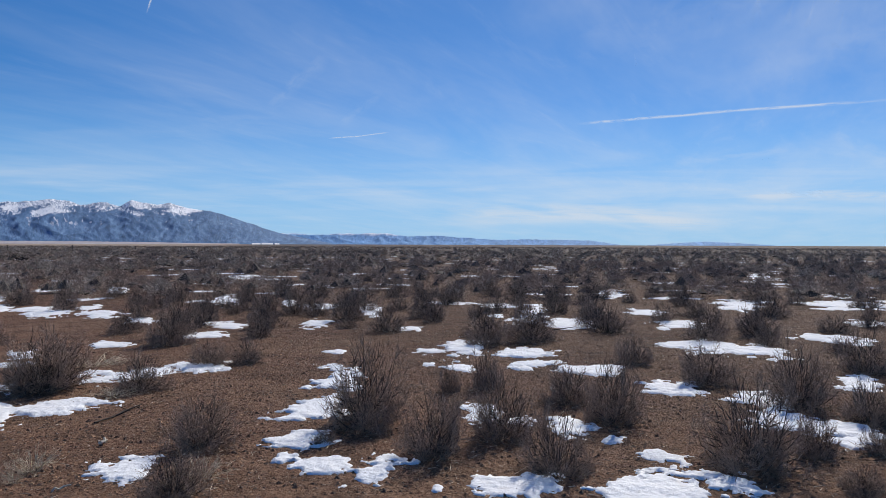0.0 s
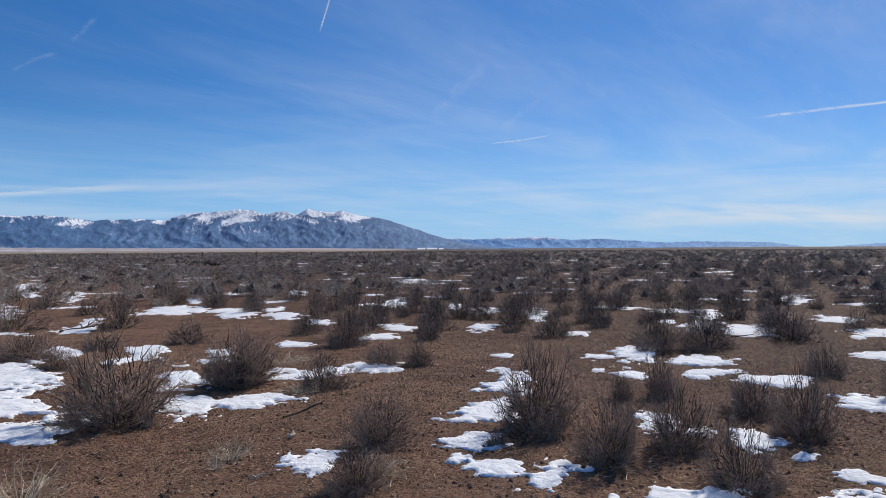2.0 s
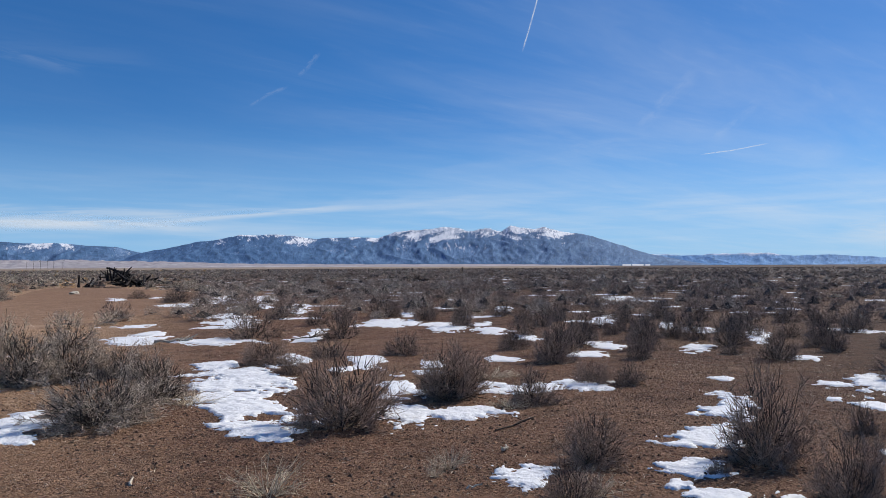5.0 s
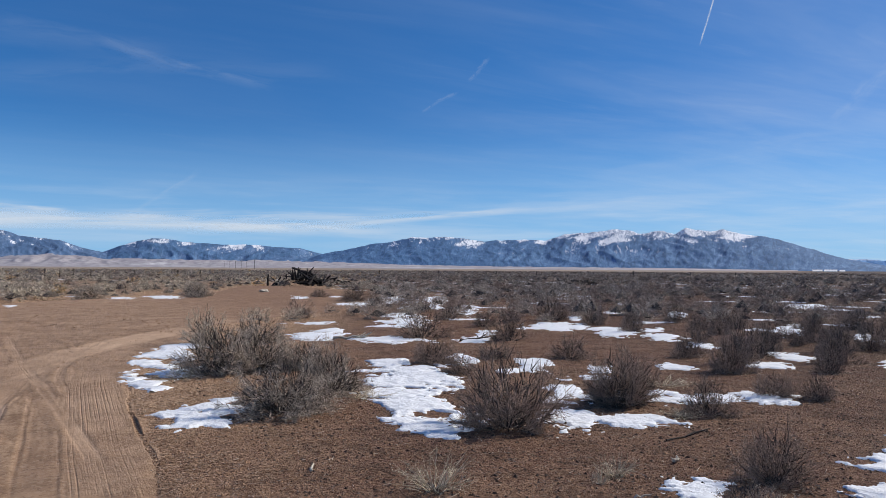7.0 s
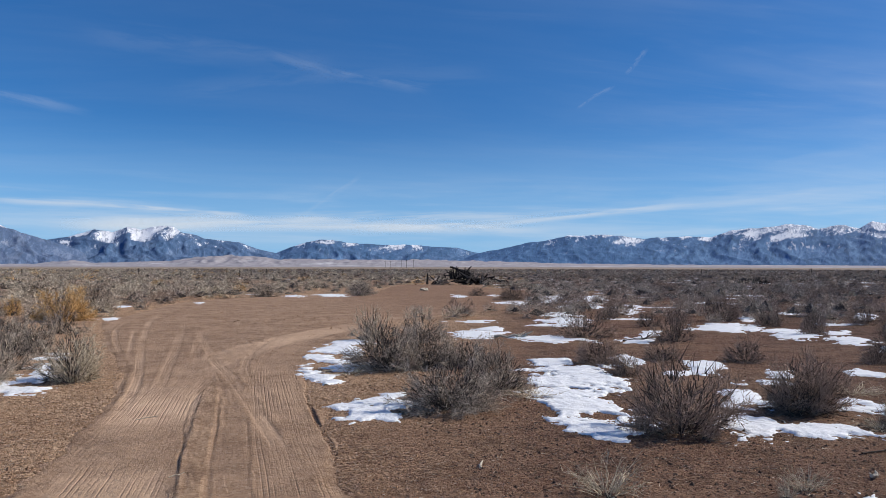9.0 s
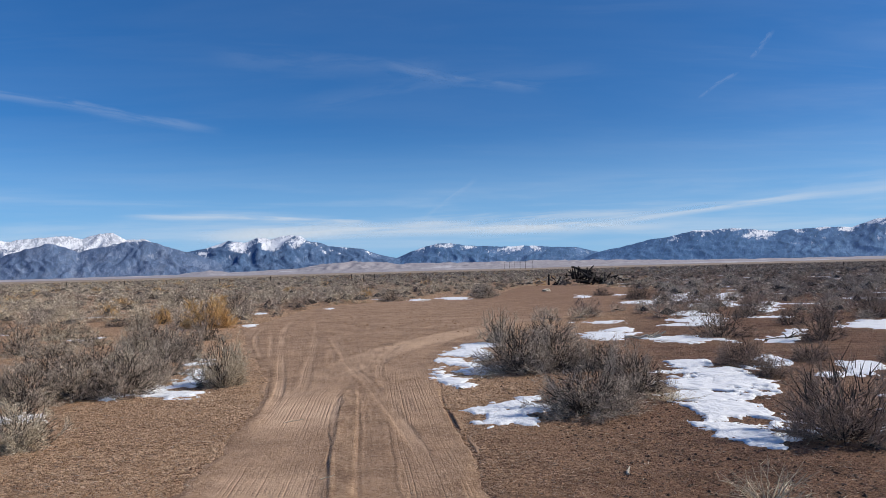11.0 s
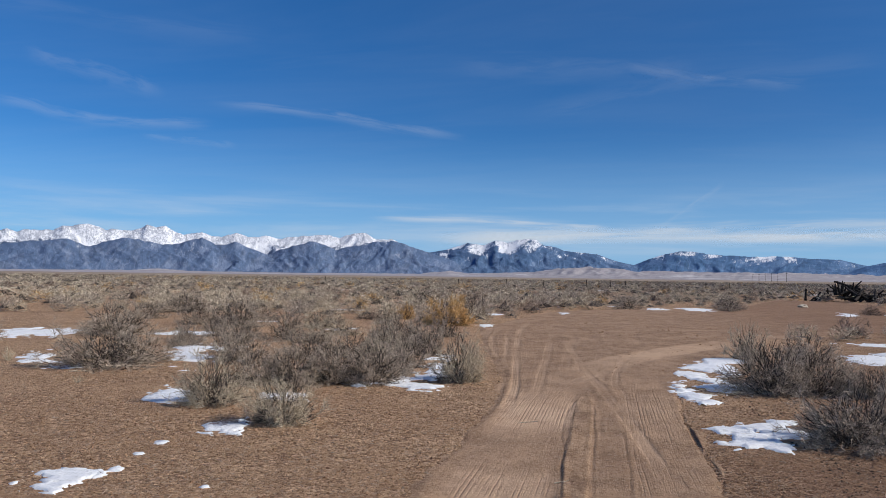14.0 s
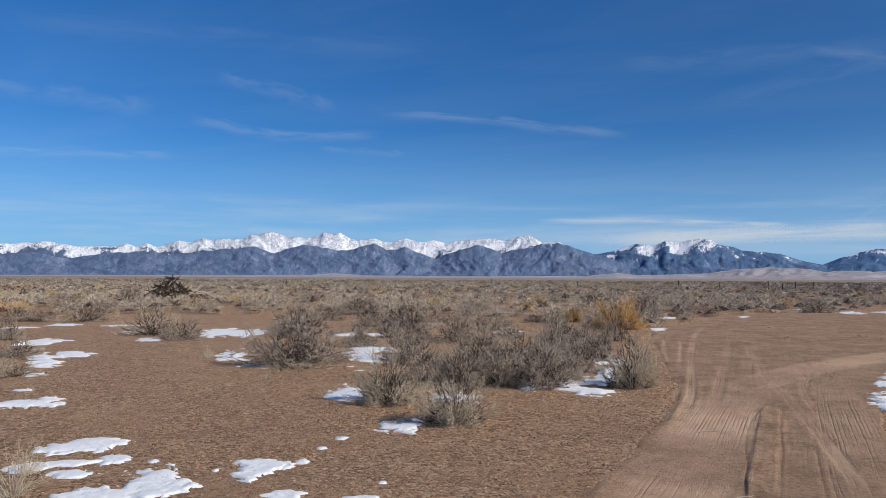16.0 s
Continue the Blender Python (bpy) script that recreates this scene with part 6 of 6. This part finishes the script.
LITTER = material("leaf_litter", bark((0.045, 0.030, 0.022), (0.15, 0.098, 0.068), (0.09, 0.058, 0.040)))
CLOD = material("soil_clod", bark((0.16, 0.084, 0.047), (0.44, 0.262, 0.150), (0.27, 0.150, 0.084)))


def pebbles(name, label, mat, count, seed, small, large, far, on_road, least=-99.0):
    """Clods and stones strewn over the near ground."""
    rng = np.random.default_rng(seed)
    r = np.sqrt(rng.uniform(3.2 ** 2, far ** 2, count * 4)) * rng.uniform(0.55, 1.0, count * 4)
    a = np.radians(rng.uniform(-104, 60, count * 4))
    x, y = -np.sin(a) * r, np.cos(a) * r
    keep = (r > 3.2) & (x > least) & ((road_inside(x, y) > 0.1) if on_road else (road_inside(x, y) < 0.05))
    strew(name, label, mat, x[keep][:count], y[keep][:count], small, large, rng)


def strew(name, label, mat, x, y, small, large, rng):
    """Small angular crumbs at given places."""
    n = len(x)
    size = small * (large / small) ** (rng.uniform(0, 1, n) ** 2.2)
    corners = np.array([[1, 0, 0], [0, 1, 0], [-1, 0, 0], [0, -1, 0], [0, 0, 0.62]], float)
    t = rng.uniform(0, 6.28, n)
    c, s = np.cos(t)[:, None], np.sin(t)[:, None]
    shape = corners[None] * rng.uniform(0.6, 1.25, (n, 5, 3)) + rng.normal(0, 0.12, (n, 5, 3))
    v = np.stack([shape[..., 0] * c - shape[..., 1] * s, shape[..., 0] * s + shape[..., 1] * c, shape[..., 2]], -1) * size[:, None, None]
    v[..., 0] += x[:, None]
    v[..., 1] += y[:, None]
    v[..., 2] += (ground_height(x, y) + size * 0.02)[:, None]
    faces = np.array([[0, 1, 4], [1, 2, 4], [2, 3, 4], [3, 0, 4]])
    tris = (np.arange(n) * 5)[:, None, None] + faces[None]
    tagged(new(name, mesh_of(name, v.reshape(-1, 3), tris.reshape(-1, 3), mat, False)), label, "stones", kind="stuff")


pebbles("dark_litter", "dark crumbs of leaf litter and soil between shrubs", LITTER, 16000, 37, 0.006, 0.025, 14.0, False, 1.6)
pebbles("clods", "small clods of brown soil strewn over the ground", CLOD, 30000, 31, 0.007, 0.022, 15.0, False)
pebbles("pebbles", "small pale and brown pebbles on the soil", STONE, 22000, 33, 0.004, 0.013, 12.0, False)
pebbles("road_pebbles", "fine grit on the sandy road", STONE, 5000, 35, 0.002, 0.007, 10.0, True)


def thrown_clods():
    """Rough clods where wheels churned the clearing."""
    rng = np.random.default_rng(61)
    x, y = rng.normal(3.0, 2.4, 2600), rng.normal(25.0, 2.6, 2600)
    keep = (road_inside(x, y) > 0.6) & (fractal(x * 0.6, y * 0.35, 63, 3) > -0.1)
    strew("churned_clods", "rough brown clods churned up in the clearing", CLOD, x[keep], y[keep], 0.012, 0.045, rng)
    x, y = rng.uniform(-3, 11, 3000), rng.uniform(13, 38, 3000)
    keep = road_inside(x, y) > 0.2
    strew("scattered_clods", "small clods scattered over the sandy clearing", CLOD, x[keep], y[keep], 0.010, 0.035, rng)


thrown_clods()


def litter():
    rng = np.random.default_rng(41)
    r, a = rng.uniform(3.2, 15, 5200), np.radians(rng.uniform(-104, 60, 5200))
    x, y = -np.sin(a) * r, np.cos(a) * r
    keep = road_inside(x, y) < 0.0
    x, y = x[keep], y[keep]
    t, size = rng.uniform(0, 6.28, len(x)), rng.uniform(0.02, 0.08, len(x))
    z = ground_height(x, y) + 0.004
    foot = np.stack([x, y, z], -1)
    top = foot + np.stack([np.cos(t) * size, np.sin(t) * size, rng.uniform(0.0, 0.35, len(x)) * size], -1)
    verts, tris = spikes(foot, top, rng.uniform(0.0015, 0.0035, len(x)))
    tagged(new("twig_litter", mesh_of("twig_litter", verts, tris, GREY_BARK)), "fallen twigs and straw scattered on the soil", "litter", kind="stuff")


litter()


def under_shrubs():
    """Fallen leaves, twigs and seed crumbs that gather under the near shrubs."""
    rng = np.random.default_rng(51)
    near = [(x, y, w) for x, y, w in planted if math.hypot(x, y) < 16 and w > 0.3]
    px, py, w = np.repeat(np.array(near), 90, axis=0).T
    t, r = rng.uniform(0, 2 * math.pi, len(px)), np.abs(rng.normal(0, 0.30, len(px)))
    x, y = px + np.cos(t) * r * w, py + np.sin(t) * r * w
    strew("leaf_litter", "dark crumbs of fallen leaves under the shrubs", LITTER, x, y, 0.006, 0.024, rng)
    keep = rng.uniform(0, 1, len(x)) < 0.45
    x, y = x[keep] + rng.normal(0, 0.12, keep.sum()), y[keep] + rng.normal(0, 0.12, keep.sum())
    t, size = rng.uniform(0, 6.28, len(x)), rng.uniform(0.02, 0.09, len(x))
    foot = np.stack([x, y, ground_height(x, y) + 0.006], -1)
    top = foot + np.stack([np.cos(t) * size, np.sin(t) * size, rng.uniform(0.0, 0.5, len(x)) * size], -1)
    verts, tris = spikes(foot, top, rng.uniform(0.0015, 0.004, len(x)))
    tagged(new("fallen_twigs", mesh_of("fallen_twigs", verts, tris, GREY_BARK)), "pale fallen twigs and dry grass under the shrubs", "litter", kind="stuff")


under_shrubs()
